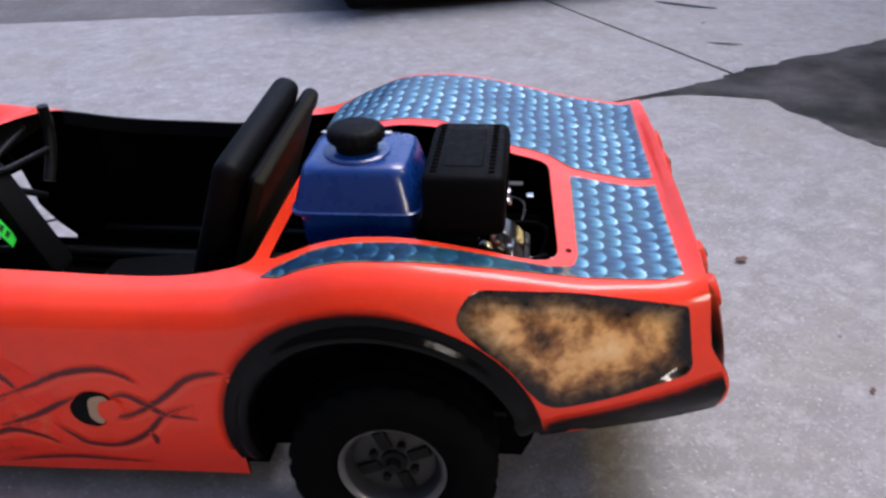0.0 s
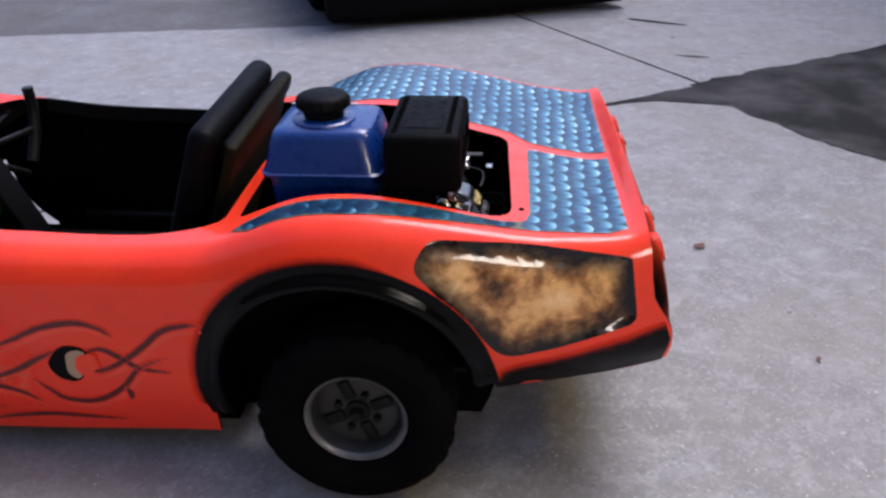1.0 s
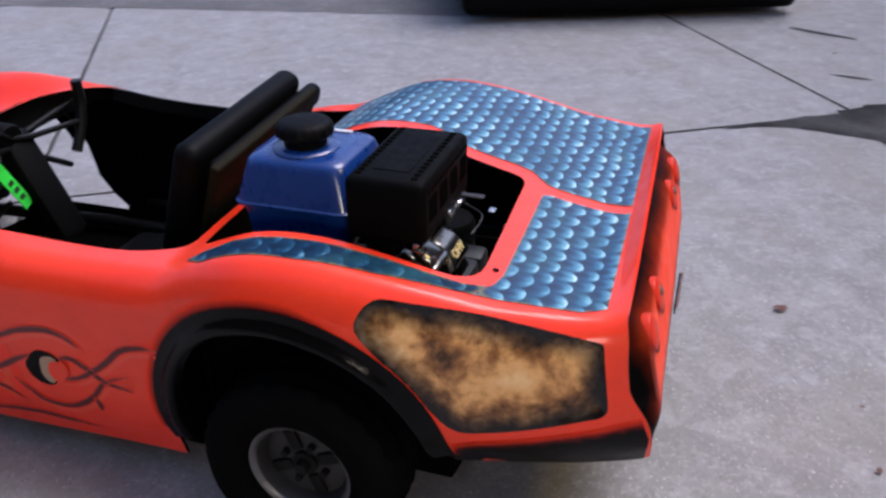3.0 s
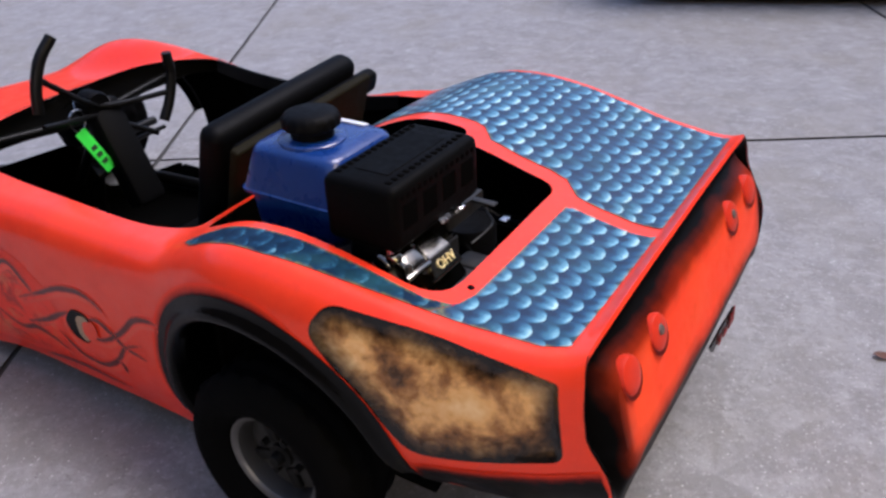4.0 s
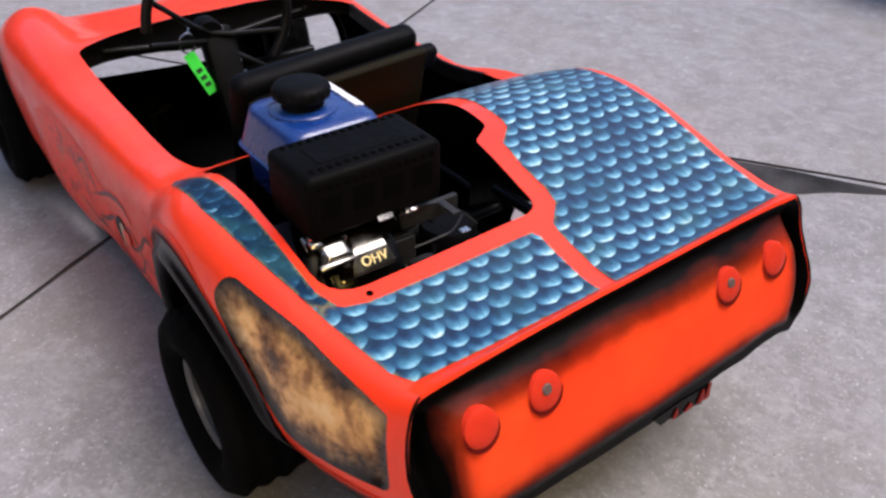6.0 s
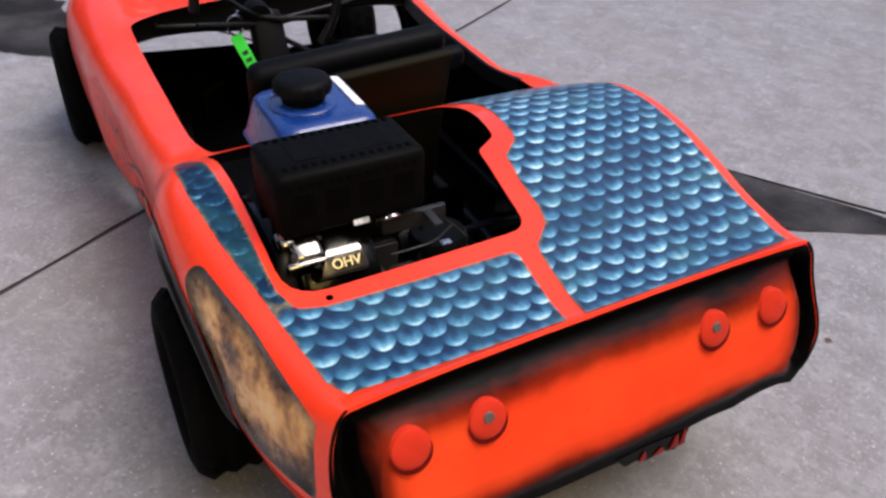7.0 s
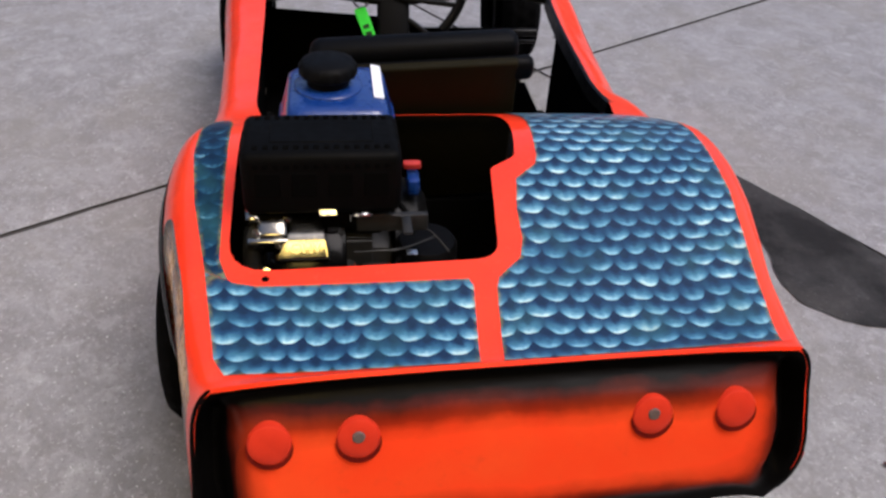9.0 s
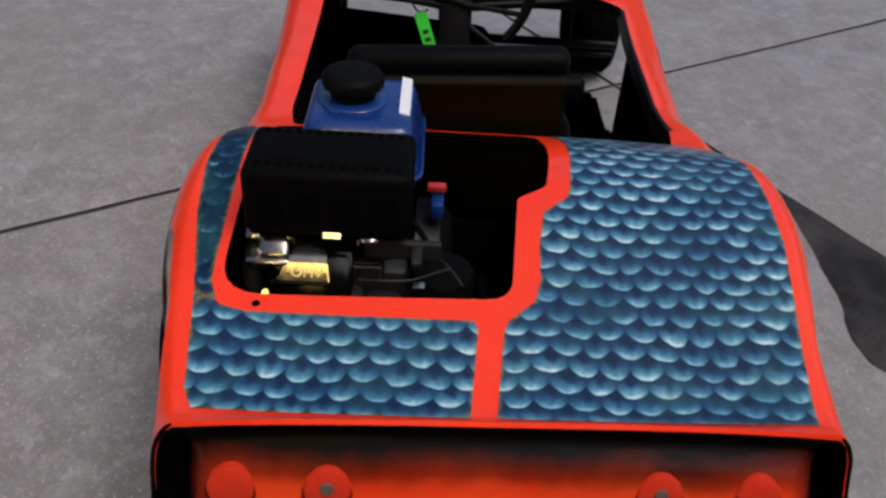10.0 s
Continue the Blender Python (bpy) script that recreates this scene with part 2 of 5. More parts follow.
M_CAP = varied("black_plastic", (0.0012, 0.0012, 0.0012), (0.0035, 0.0035, 0.004), 90, (0.45, 0.65), bump=0.3, specular=0.07)
M_MUFFLER = varied("satin_black_heat_shield", (0.0010, 0.0010, 0.0010), (0.0034, 0.0034, 0.0034), 70, (0.42, 0.65), 0.0, specular=0.035)
M_CHROME = varied("worn_chromed_steel", (0.16, 0.155, 0.145), (0.46, 0.45, 0.43), 50, (0.07, 0.18), 1.0, bump=0.05)
M_COVER = varied("scuffed_chrome_cover", (0.12, 0.114, 0.098), (0.36, 0.34, 0.295), 45, (0.12, 0.26), 1.0, bump=0.08)
M_STEEL = varied("bright_steel_wire", (0.45, 0.45, 0.45), (0.65, 0.65, 0.64), 60, (0.2, 0.35), 1.0)
M_CAST = varied("grimy_cast_aluminium", (0.015, 0.015, 0.015), (0.07, 0.068, 0.065), 90, (0.45, 0.65), 0.8, bump=0.5)
M_VINYL = varied("black_vinyl", (0.0010, 0.0010, 0.0012), (0.0035, 0.0038, 0.0045), 120, (0.42, 0.6), bump=0.4, specular=0.06)
M_BOARD = varied("brown_seat_board", (0.006, 0.005, 0.002), (0.014, 0.0115, 0.004), 35, (0.6, 0.8), specular=0.08)
M_LOBE = varied("grimy_pressed_steel", (0.003, 0.003, 0.003), (0.014, 0.014, 0.013), 60, (0.5, 0.7), 0.3, specular=0.2)
M_WHITE = varied("plain_white", (0.70, 0.72, 0.75), (0.85, 0.86, 0.88), 50, (0.25, 0.4), bump=0.05)
M_TAG = varied("bright_green_plastic", (0.03, 0.62, 0.04), (0.07, 0.85, 0.08), 60, (0.3, 0.45), bump=0.1)
M_INK = varied("black_ink", (0.01, 0.03, 0.01), (0.02, 0.05, 0.02), 60, (0.5, 0.6))
M_LENS = varied("red_lamp_lens", (0.42, 0.022, 0.010), (0.76, 0.046, 0.016), 40, (0.3, 0.45), 0, 0.0, 0.1, specular=0.15)
M_REFLECTOR = varied("grey_lamp_centre", (0.07, 0.045, 0.042), (0.17, 0.12, 0.11), 60, (0.4, 0.6), 0.0, specular=0.2)
M_RED_PAINT = varied("dark_red_airbrush", (0.12, 0.006, 0.004), (0.30, 0.014, 0.008), 45, (0.35, 0.5), 0, 0.0, 0.1, specular=0.2)
M_CREAM = varied("cream_airbrush", (0.32, 0.20, 0.12), (0.50, 0.36, 0.24), 45, (0.35, 0.5), 0, 0.0, 0.1, specular=0.25)
M_PEACH = line_paint("peach_airbrush", (0.85, 0.12, 0.05), 0.5)
M_FLAME = line_paint("dark_red_airbrush_line", (0.07, 0.003, 0.002), 0.97)
M_SPRAYED = orange_paint("orange_paint_sprayed_black", True)
M_RED = varied("red_plastic", (0.35, 0.02, 0.015), (0.5, 0.04, 0.03), 60, (0.3, 0.5))
M_BRASS = varied("gilt_lettering", (0.80, 0.62, 0.24), (0.95, 0.80, 0.40), 60, (0.35, 0.5), 0.4, bump=0.05)
M_SOIL = varied("joint_grit", (0.02, 0.019, 0.018), (0.055, 0.05, 0.046), 60, (0.85, 0.95), bump=0.6, distance=0.004)
M_CAR = varied("dark_car_paint", (0.012, 0.013, 0.015), (0.02, 0.021, 0.024), 20, (0.2, 0.3), 0.2, 0.8, 0.02)
M_GLASS_DARK = varied("tinted_window_glass", (0.010, 0.011, 0.012), (0.016, 0.017, 0.018), 10, (0.04, 0.08), 0, 0.6, 0.01)
M_LEAF = varied("dry_leaf", (0.05, 0.02, 0.012), (0.16, 0.06, 0.035), 120, (0.6, 0.8), bump=0.5)


# ---- mesh helpers ----
def mesh_from(name, bm, mats, smooth=True):
    bmesh.ops.recalc_face_normals(bm, faces=bm.faces)
    return plain_mesh(name, bm, mats, smooth)


def plain_mesh(name, bm, mats, smooth=True):
    me = bpy.data.meshes.new(name)
    for f in bm.faces:
        f.smooth = smooth
    bm.to_mesh(me)
    bm.free()
    for m in mats if isinstance(mats, (list, tuple)) else (mats,):
        me.materials.append(m)
    if smooth:
        me.set_sharp_from_angle(angle=radians(38))
    return me


def part(name, bm, mats, parent=None, label="", smooth=True):
    ob = new(name, mesh_from(name, bm, mats, smooth))
    ob.parent = parent
    return tagged(ob, label)


def group_at(name, place=(0, 0, 0)):
    ob = new(name)
    ob.location = place
    return ob


def rounded(points, radius, steps=5):
    """A closed outline whose corners are rounded by radius (one number or one for each corner)."""
    out, n = [], len(points)
    for i in range(n):
        a, b, c = (Vector(points[(i + k - 1) % n]) for k in range(3))
        r = radius[i] if isinstance(radius, (list, tuple)) else radius
        u, v = (a - b), (c - b)
        r1 = min(r, u.length * 0.48, v.length * 0.48)
        p, q = b + u.normalized() * r1, b + v.normalized() * r1
        for k in range(steps + 1):
            s = k / steps
            out.append(((1 - s) ** 2 * p + 2 * s * (1 - s) * b + s * s * q)[:])
    return out


def smooth_line(points, per=6):
    """A Catmull-Rom line through points."""
    P = [Vector(p) for p in points]
    P = [P[0] * 2 - P[1], *P, P[-1] * 2 - P[-2]]
    out = []
    for a, b, c, d in zip(P, P[1:], P[2:], P[3:]):
        for k in range(per):
            t = k / per
            out.append(0.5 * (2 * b + (c - a) * t + (2 * a - 5 * b + 4 * c - d) * t * t + (3 * b - a - 3 * c + d) * t ** 3))
    return out + [P[-2]]


def box(bm, size, place=(0, 0, 0), bevel=0.0, turn=None, segments=2):
    """A block with rounded edges, added to bm."""
    made = bmesh.ops.create_cube(bm, size=1.0)["verts"]
    bmesh.ops.scale(bm, vec=size, verts=made)
    if bevel:
        edges = list({e for v in made for e in v.link_edges})
        made = list({v for f in bmesh.ops.bevel(bm, geom=edges, offset=bevel, segments=segments, profile=0.5, affect="EDGES")["faces"] for v in f.verts} | {v for v in made if v.is_valid})
    if turn is not None:
        bmesh.ops.rotate(bm, cent=(0, 0, 0), matrix=turn, verts=made)
    bmesh.ops.translate(bm, vec=place, verts=made)
    return made


def tube(bm, line, radius, sides=10, closed=False):
    """A round tube along a line of points; radius may be a list."""
    line = [Vector(p) for p in line]
    n, rings, up = len(line), [], Vector((0.13, 0.21, 0.97))
    for i, p in enumerate(line):
        a, b = (line[(i - 1) % n], line[(i + 1) % n]) if closed else (line[max(i - 1, 0)], line[min(i + 1, n - 1)])
        d = (b - a).normalized()
        s = d.cross(up)
        if s.length < 0.05:
            s = d.cross(Vector((1, 0, 0)))
        s.normalize()
        w = d.cross(s)
        r = radius[i] if isinstance(radius, (list, tuple)) else radius
        rings.append([bm.verts.new(p + r * (math.cos(k * math.tau / sides) * s + math.sin(k * math.tau / sides) * w)) for k in range(sides)])
    for a, b in zip(rings, rings[1:] + rings[:1]) if closed else zip(rings, rings[1:]):
        for k in range(sides):
            bm.faces.new((a[k], a[(k + 1) % sides], b[(k + 1) % sides], b[k]))
    if not closed:
        bm.faces.new(rings[0]), bm.faces.new(rings[-1][::-1])


def lathe(bm, profile, sides=40, axis="y", place=(0, 0, 0), caps=True, knurl=None):
    """Turns a profile of (radius, height) about an axis."""
    rings = []
    for r, h in profile:
        ring = []
        for k in range(sides):
            q = r + (knurl(k, h) if knurl else 0)
            c, s = q * math.cos(k * math.tau / sides), q * math.sin(k * math.tau / sides)
            v = {"y": (c, h, s), "z": (c, s, h), "x": (h, c, s)}[axis]
            ring.append(bm.verts.new(Vector(v) + Vector(place)))
        rings.append(ring)
    for a, b in zip(rings, rings[1:]):
        for k in range(sides):
            bm.faces.new((a[k], a[(k + 1) % sides], b[(k + 1) % sides], b[k]))
    for ring, (r, h) in ((rings[0], profile[0]), (rings[-1], profile[-1])):
        if caps and r > 1e-4:
            bm.faces.new(ring)
    bmesh.ops.remove_doubles(bm, verts=[v for ring in rings for v in ring], dist=1e-5)


def prism(bm, outline, low, high, axis="z"):
    """An outline in the plane, extruded between two heights along an axis."""
    def at(p, h):
        return {"z": (p[0], p[1], h), "y": (p[0], h, p[1]), "x": (h, p[0], p[1])}[axis]
    a, b = [bm.verts.new(at(p, low)) for p in outline], [bm.verts.new(at(p, high)) for p in outline]
    n = len(outline)
    for k in range(n):
        bm.faces.new((a[k], a[(k + 1) % n], b[(k + 1) % n], b[k]))
    bm.faces.new(a[::-1]), bm.faces.new(b)


# ---- the ground: concrete slabs with joints ----
ground_bm = bmesh.new()
bmesh.ops.create_grid(ground_bm, x_segments=40, y_segments=40, size=400)
for v in ground_bm.verts:
    v.co.z = -0.010
ground = part("ground", ground_bm, M_SOIL)
tagged(ground, "dark gritty ground under and beyond the concrete slabs", "ground", kind="structure")

SLAB_TURN = radians(121.4)
pavement = group_at("pavement")
tagged(pavement, "grey broom-finished concrete driveway of large square slabs", "pavement", kind="structure")


def slab_mesh(w, d, seed):
    bm = bmesh.new()
    rnd = random.Random(seed)
    nx, ny = 60, 60
    for i in range(nx + 1):
        for j in range(ny + 1):
            x, y = (i / nx - 0.5) * w, (j / ny - 0.5) * d
            e = min(w / 2 - abs(x), d / 2 - abs(y))
            ragged = 0.003 * noise.noise((x * 9, y * 9, seed)) if e < 1e-6 else 0
            bm.verts.new((x + (ragged if abs(abs(x) - w / 2) < 1e-6 else 0), y + (ragged if abs(abs(y) - d / 2) < 1e-6 else 0), (-0.004 if e < 1e-6 else 0) + 0.0012 * noise.noise((x * 2.2, y * 2.2, seed))))
    bm.verts.ensure_lookup_table()
    for i in range(nx):
        for j in range(ny):
            a = i * (ny + 1) + j
            bm.faces.new([bm.verts[k] for k in (a, a + ny + 1, a + ny + 2, a + 1)])
    rim = [e for e in bm.edges if e.is_boundary]
    made = bmesh.ops.extrude_edge_only(bm, edges=rim)["geom"]
    for v in made:
        if isinstance(v, bmesh.types.BMVert):
            v.co.z = -0.02
    for f in bm.faces:
        f.material_index = int(abs(f.normal.z) < 0.5 or any(v.co.z < -0.01 for v in f.verts))
    return mesh_from("slab", bm, [M_CONCRETE, M_SOIL])


SLAB_W, SLAB_D, GAP = 2.984, 3.0, 0.016
slab_meshes = [slab_mesh(SLAB_W - GAP, SLAB_D - GAP, k) for k in range(3)]
along, across = Vector((math.cos(SLAB_TURN), math.sin(SLAB_TURN), 0)), Vector((-math.sin(SLAB_TURN), math.cos(SLAB_TURN), 0))
for i in range(-4, 5):
    for j in range(-4, 5):
        slab = new("slab", slab_meshes[(i * 5 + j * 3) % 3])
        slab.parent = pavement
        # Joints lie at 0.993 across the slabs' length, and at 1.205 along it.
        c = across * (0.993 - SLAB_W * (i + 0.5)) + along * (1.205 - SLAB_D * (j + 0.5))
        slab.matrix_basis = Matrix.Translation(c) @ Matrix.Rotation(SLAB_TURN + math.pi / 2, 4, "Z")


def stain(name, outline, mat, label, category, height=0.0026, rag=0.055):
    """A flat patch with a ragged outline lying on the concrete."""
    bm = bmesh.new()
    line = smooth_line([*outline, outline[0]], 10)[:-1]
    mid = sum((Vector(p) for p in line), Vector((0, 0))) / len(line)
    loop = []
    for p in line:
        out = (Vector(p) - mid).normalized()
        p = Vector(p) + out * rag * (noise.noise((p[0] * 7, p[1] * 7, 2.0)) + 0.6 * noise.noise((p[0] * 23, p[1] * 23, 5.0)))
        loop.append(bm.verts.new((p.x, p.y, height)))
    bmesh.ops.triangle_fill(bm, use_beauty=True, edges=[bm.edges.new((a, b)) for a, b in zip(loop, loop[1:] + loop[:1])])
    ob = part(name, bm, mat)
    return tagged(ob, label, category, kind="structure")


stain("wet_patch", [(0.58, 1.74), (0.9, 1.96), (1.2, 2.2), (1.65, 2.47), (2.1, 2.75), (2.7, 2.9), (2.6, 1.9), (2.1, 1.35), (1.55, 1.2), (1.3, 1.46), (1.13, 1.74), (0.85, 1.82)], M_WET, "dark wet patch soaked into the concrete along a joint", "stain")
stain("wet_patch", [(-0.86, 0.88), (-0.66, 1.01), (-0.36, 1.18), (0.0, 1.37), (0.18, 1.46), (0.06, 1.31), (-0.07, 1.08), (-0.14, 0.93), (-0.27, 0.86), (-0.45, 0.88)], M_WET, "dark wet patch soaked into the concrete along a joint", "stain", rag=0.015)

stain("wet_patch", [(-2.08, -0.47), (-2.22, -0.66), (-2.4, -0.84), (-2.9, -0.92), (-3.1, -0.5), (-2.6, -0.40)], M_WET, "dark wet patch soaked into the concrete", "stain")
stain("tar_mark", [(0.88, 3.33), (1.0, 3.27), (1.16, 3.18), (1.15, 3.16), (1.0, 3.22), (0.87, 3.30)], M_WET, "narrow dark tar mark on the concrete", "stain", rag=0.012)
stain("tar_mark", [(1.0, 2.54), (1.1, 2.53), (1.18, 2.50), (1.1, 2.50)], M_WET, "narrow dark tar mark on the concrete", "stain", rag=0.01)
# Shade beside the parked car, laid on as a darker sheet.
stain("shade_patch", [(-4.2, 2.62), (-2.6, 2.88), (-1.7, 3.02), (-0.75, 3.15), (-0.1, 3.28), (0.3, 3.6), (0.2, 4.4), (-2.0, 4.6), (-4.5, 4.2)], M_SHADED, "broad patch of concrete coloured darker as shade", "stain", height=0.0018, rag=0.02)

# ---- the kart's shell ----
kart = group_at("go_kart")
tagged(kart, "orange airbrushed sports-car go-kart body with blue scale panels", "go-kart")

#           x     yb    zb    ym    zm    yc    zc    zd
STATIONS = [
    (0.455, 0.385, 0.240, 0.421, 0.365, 0.384, 0.492, 0.503),
    (0.43, 0.388, 0.234, 0.425, 0.37, 0.389, 0.484, 0.480),
    (0.40, 0.392, 0.226, 0.431, 0.372, 0.394, 0.482, 0.474),
    (0.35, 0.399, 0.214, 0.443, 0.378, 0.402, 0.487, 0.479),
    (0.30, 0.405, 0.203, 0.456, 0.38, 0.410, 0.492, 0.488),
    (0.20, 0.412, 0.175, 0.474, 0.39, 0.422, 0.511, 0.507),
    (0.10, 0.418, 0.130, 0.488, 0.40, 0.432, 0.528, 0.530),
    (0.00, 0.422, 0.090, 0.495, 0.40, 0.436, 0.536, 0.544),
    (-0.10, 0.424, 0.070, 0.490, 0.39, 0.432, 0.526, 0.535),
    (-0.18, 0.418, 0.068, 0.477, 0.37, 0.420, 0.496, 0.507),
    (-0.25, 0.416, 0.068, 0.463, 0.37, 0.406, 0.468, 0.475),
    (-0.33, 0.414, 0.066, 0.455, 0.36, 0.399, 0.457, 0.457),
    (-0.60, 0.412, 0.055, 0.456, 0.36, 0.400, 0.455, 0.456),
    (-0.85, 0.418, 0.050, 0.470, 0.36, 0.405, 0.462, 0.492),
    (-0.95, 0.436, 0.052, 0.480, 0.34, 0.405, 0.476, 0.512),
    (-1.10, 0.430, 0.090, 0.486, 0.35, 0.385, 0.498, 0.435),
    (-1.25, 0.425, 0.120, 0.488, 0.36, 0.370, 0.502, 0.400),
    (-1.40, 0.415, 0.170, 0.470, 0.34, 0.350, 0.474, 0.385),
    (-1.55, 0.390, 0.230, 0.440, 0.33, 0.320, 0.390, 0.372),
    (-1.66, 0.360, 0.250, 0.400, 0.31, 0.300, 0.350, 0.340),
    (-1.72, 0.320, 0.270, 0.345, 0.295, 0.270, 0.318, 0.312),
]
TABLE = np.array(STATIONS[::-1])


def along_body(x, col):
    """A smooth value of one column at a station x."""
    xs, ys = TABLE[:, 0], TABLE[:, col]
    i = int(np.clip(np.searchsorted(xs, x) - 1, 0, len(xs) - 2))
    slope = np.gradient(ys, xs)
    h = xs[i + 1] - xs[i]
    t = (x - xs[i]) / h
    return (2 * t ** 3 - 3 * t * t + 1) * ys[i] + (t ** 3 - 2 * t * t + t) * h * slope[i] + (3 * t * t - 2 * t ** 3) * ys[i + 1] + (t ** 3 - t * t) * h * slope[i + 1]


def half_section(x):
    yb, zb, ym, zm, yc, zc, zd = (along_body(x, c) for c in range(1, 8))
    ctrl = [(yb, zb), (yb + 0.8 * (ym - yb), zb + 0.4 * (zm - zb)), (ym, zm), (ym - 0.16 * (ym - yc), zm + 0.62 * (zc - zm)), (yc + 0.35 * (ym - yc), zc - 0.055 * (zc - zm)), (yc - 0.02, zc + 0.15 * (zd - zc)), (yc * 0.7, zc + 0.75 * (zd - zc)), (yc * 0.35, zd), (0.0, zd)]
    return smooth_line(ctrl, 5)


def ramp(a, b, v):
    t = min(max((v - a) / (b - a), 0), 1)
    return t * t * (3 - 2 * t)


# How far the rim of the tail lies behind its lip, by height.
RIM_Z = (0.245, 0.28, 0.31, 0.33, 0.345, 0.36, 0.38, 0.42, 0.46, 0.491)
RIM_X = (0.054, 0.054, 0.052, 0.046, 0.037, 0.026, 0.015, 0.009, 0.006, 0.0)


def skew(x, y):
    """The tail is set on askew: its left corner reaches further back than its right one."""
    return ramp(0.30, 0.455, x) * (0.014 - 0.035 * y)


def lean(x, z, y):
    """The tail slopes: low parts of the flanks reach further back than the lip."""
    s = min(max((x - 0.2) / 0.255, 0), 1)
    d = max(0.491 - z, 0)
    rim = float(np.interp(z, RIM_Z, RIM_X)) + 0.016 * min(max(y / 0.38, 0), 1) * math.exp(-((z - 0.37) / 0.04) ** 2)
    return x + skew(x, y) + s * s * (3 - 2 * s) * ((1 - s ** 6) * 0.30 * d + s ** 6 * rim)


def bulge(z, y):
    """The tail panel swells out below the lip."""
    d = max(0.491 - z, 0)
    return 0.455 + 0.040 * (1 - math.exp(-d / 0.025)) + 0.20 * d - 0.030 * y


def sag(x, y):
    """The right-hand sill hangs lower than the left one ahead of the engine."""
    return (0.022 * ramp(-0.30, -0.50, x)) * ramp(0.10, 0.36, y) + 0.02 * ramp(-0.36, -0.5, x) * ramp(0.375, 0.43, y)


shell_bm = bmesh.new()
rows = []
for x in (*np.linspace(-1.72, 0.36, 162), *np.linspace(0.36, 0.455, 20)[1:]):
    half = half_section(x)
    full = [(-y, z) for y, z in half] + [(y, z - sag(x, y)) for y, z in half[-2::-1]]
    rows.append([shell_bm.verts.new((lean(x, z, y), y + 0.012 * ramp(0.30, 0.455, x), z)) for y, z in full])
for a, b in zip(rows, rows[1:]):
    for k in range(len(a) - 1):
        shell_bm.faces.new((a[k], a[k + 1], b[k + 1], b[k]))
bmesh.ops.recalc_face_normals(shell_bm, faces=shell_bm.faces)
if sum(f.normal.z for f in shell_bm.faces) < 0:
    bmesh.ops.reverse_faces(shell_bm, faces=shell_bm.faces)
from mathutils.bvhtree import BVHTree
SHELL = BVHTree.FromBMesh(shell_bm)
tail_ring = [v.co.copy() for v in rows[-1]]
outer = set(shell_bm.faces)
# Thickness: an inner skin joined to the outer one along the rims.
inner_of = {}
for v in list(shell_bm.verts):
    inner_of[v] = v.co - v.normal * 0.006
new_v = {v: shell_bm.verts.new(p) for v, p in inner_of.items()}
for f in list(outer):
    g = shell_bm.faces.new([new_v[v] for v in reversed(f.verts)])
    g.material_index = 1
for e in [e for e in shell_bm.edges if len(e.link_faces) == 1 and all(v in new_v for v in e.verts)]:
    f = e.link_faces[0]
    a, b = e.verts
    if [l.vert for l in f.loops][([l.vert for l in f.loops].index(a) + 1) % len(f.verts)] is b:
        a, b = b, a
    shell_bm.faces.new((a, b, new_v[b], new_v[a]))

ENGINE_BAY = rounded([(-0.205, -0.368), (0.262, -0.372), (0.247, 0.022), (0.058, 0.036), (0.028, 0.082), (-0.08, 0.097), (-0.205, 0.085)], [0.02, 0.06, 0.035, 0.008, 0.012, 0.05, 0.03])
COCKPIT = rounded([(-0.238, -0.345), (-0.238, 0.345), (-0.33, 0.364), (-0.942, 0.366), (-0.965, 0.0), (-0.942, -0.366), (-0.33, -0.364)], [0.02, 0.02, 0.06, 0.025, 0.1, 0.025, 0.06])


def cutter(fill):
    bm = bmesh.new()
    fill(bm)
    return new("cutter", mesh_from("cutter", bm, M_BLACK, False))


def wheel_cut(x, z, r, side):
    def fill(bm):
        ring = [(x + r * math.cos(a), z + r * math.sin(a)) for a in np.linspace(-0.05, math.pi + 0.30, 40)]
        ring += [(ring[-1][0] - 0.012, 0.0), (ring[-1][0] - 0.012, -0.1), (ring[0][0] - 0.02, -0.1)]
        if x < -1:
            # The front opening reaches back along the sill.
            ring = [(-1.03, -0.1), (-1.03, 0.070), (-1.08, 0.105), (-1.13, 0.150)] + ring[4:]
        prism(bm, ring, side * 0.37, side * 0.62, "y")
    return fill


GOLD = rounded([(0.104, 0.462), (0.128, 0.506), (0.30, 0.486), (0.457, 0.453), (0.474, 0.337), (0.36, 0.303), (0.250, 0.283), (0.200, 0.350)], [0.02, 0.03, 0.1, 0.006, 0.02, 0.05, 0.03, 0.05])


def gold_depth(x, z):
    """The gold panels lie deeper under their upper edge and towards the tail."""
    return 0.004 + 0.013 * ramp(0.30, 0.47, z) * ramp(0.08, 0.34, x) + 0.004 * ramp(0.40, 0.47, x)


shell = new("body_shell", plain_mesh("body_shell", shell_bm, [M_ORANGE, M_BLACK]))
cutters = [cutter(lambda bm: prism(bm, ENGINE_BAY, 0.40, 0.70)), cutter(lambda bm: prism(bm, COCKPIT, 0.35, 0.70))]
cutters += [cutter(wheel_cut(-0.022, 0.205, 0.262, s)) for s in (-1, 1)]
cutters += [cutter(wheel_cut(-1.38, 0.165, 0.232, s)) for s in (-1, 1)]
cutters += [cutter(lambda bm: prism(bm, GOLD, s * 0.36, s * 0.62, "y")) for s in (-1, 1)]
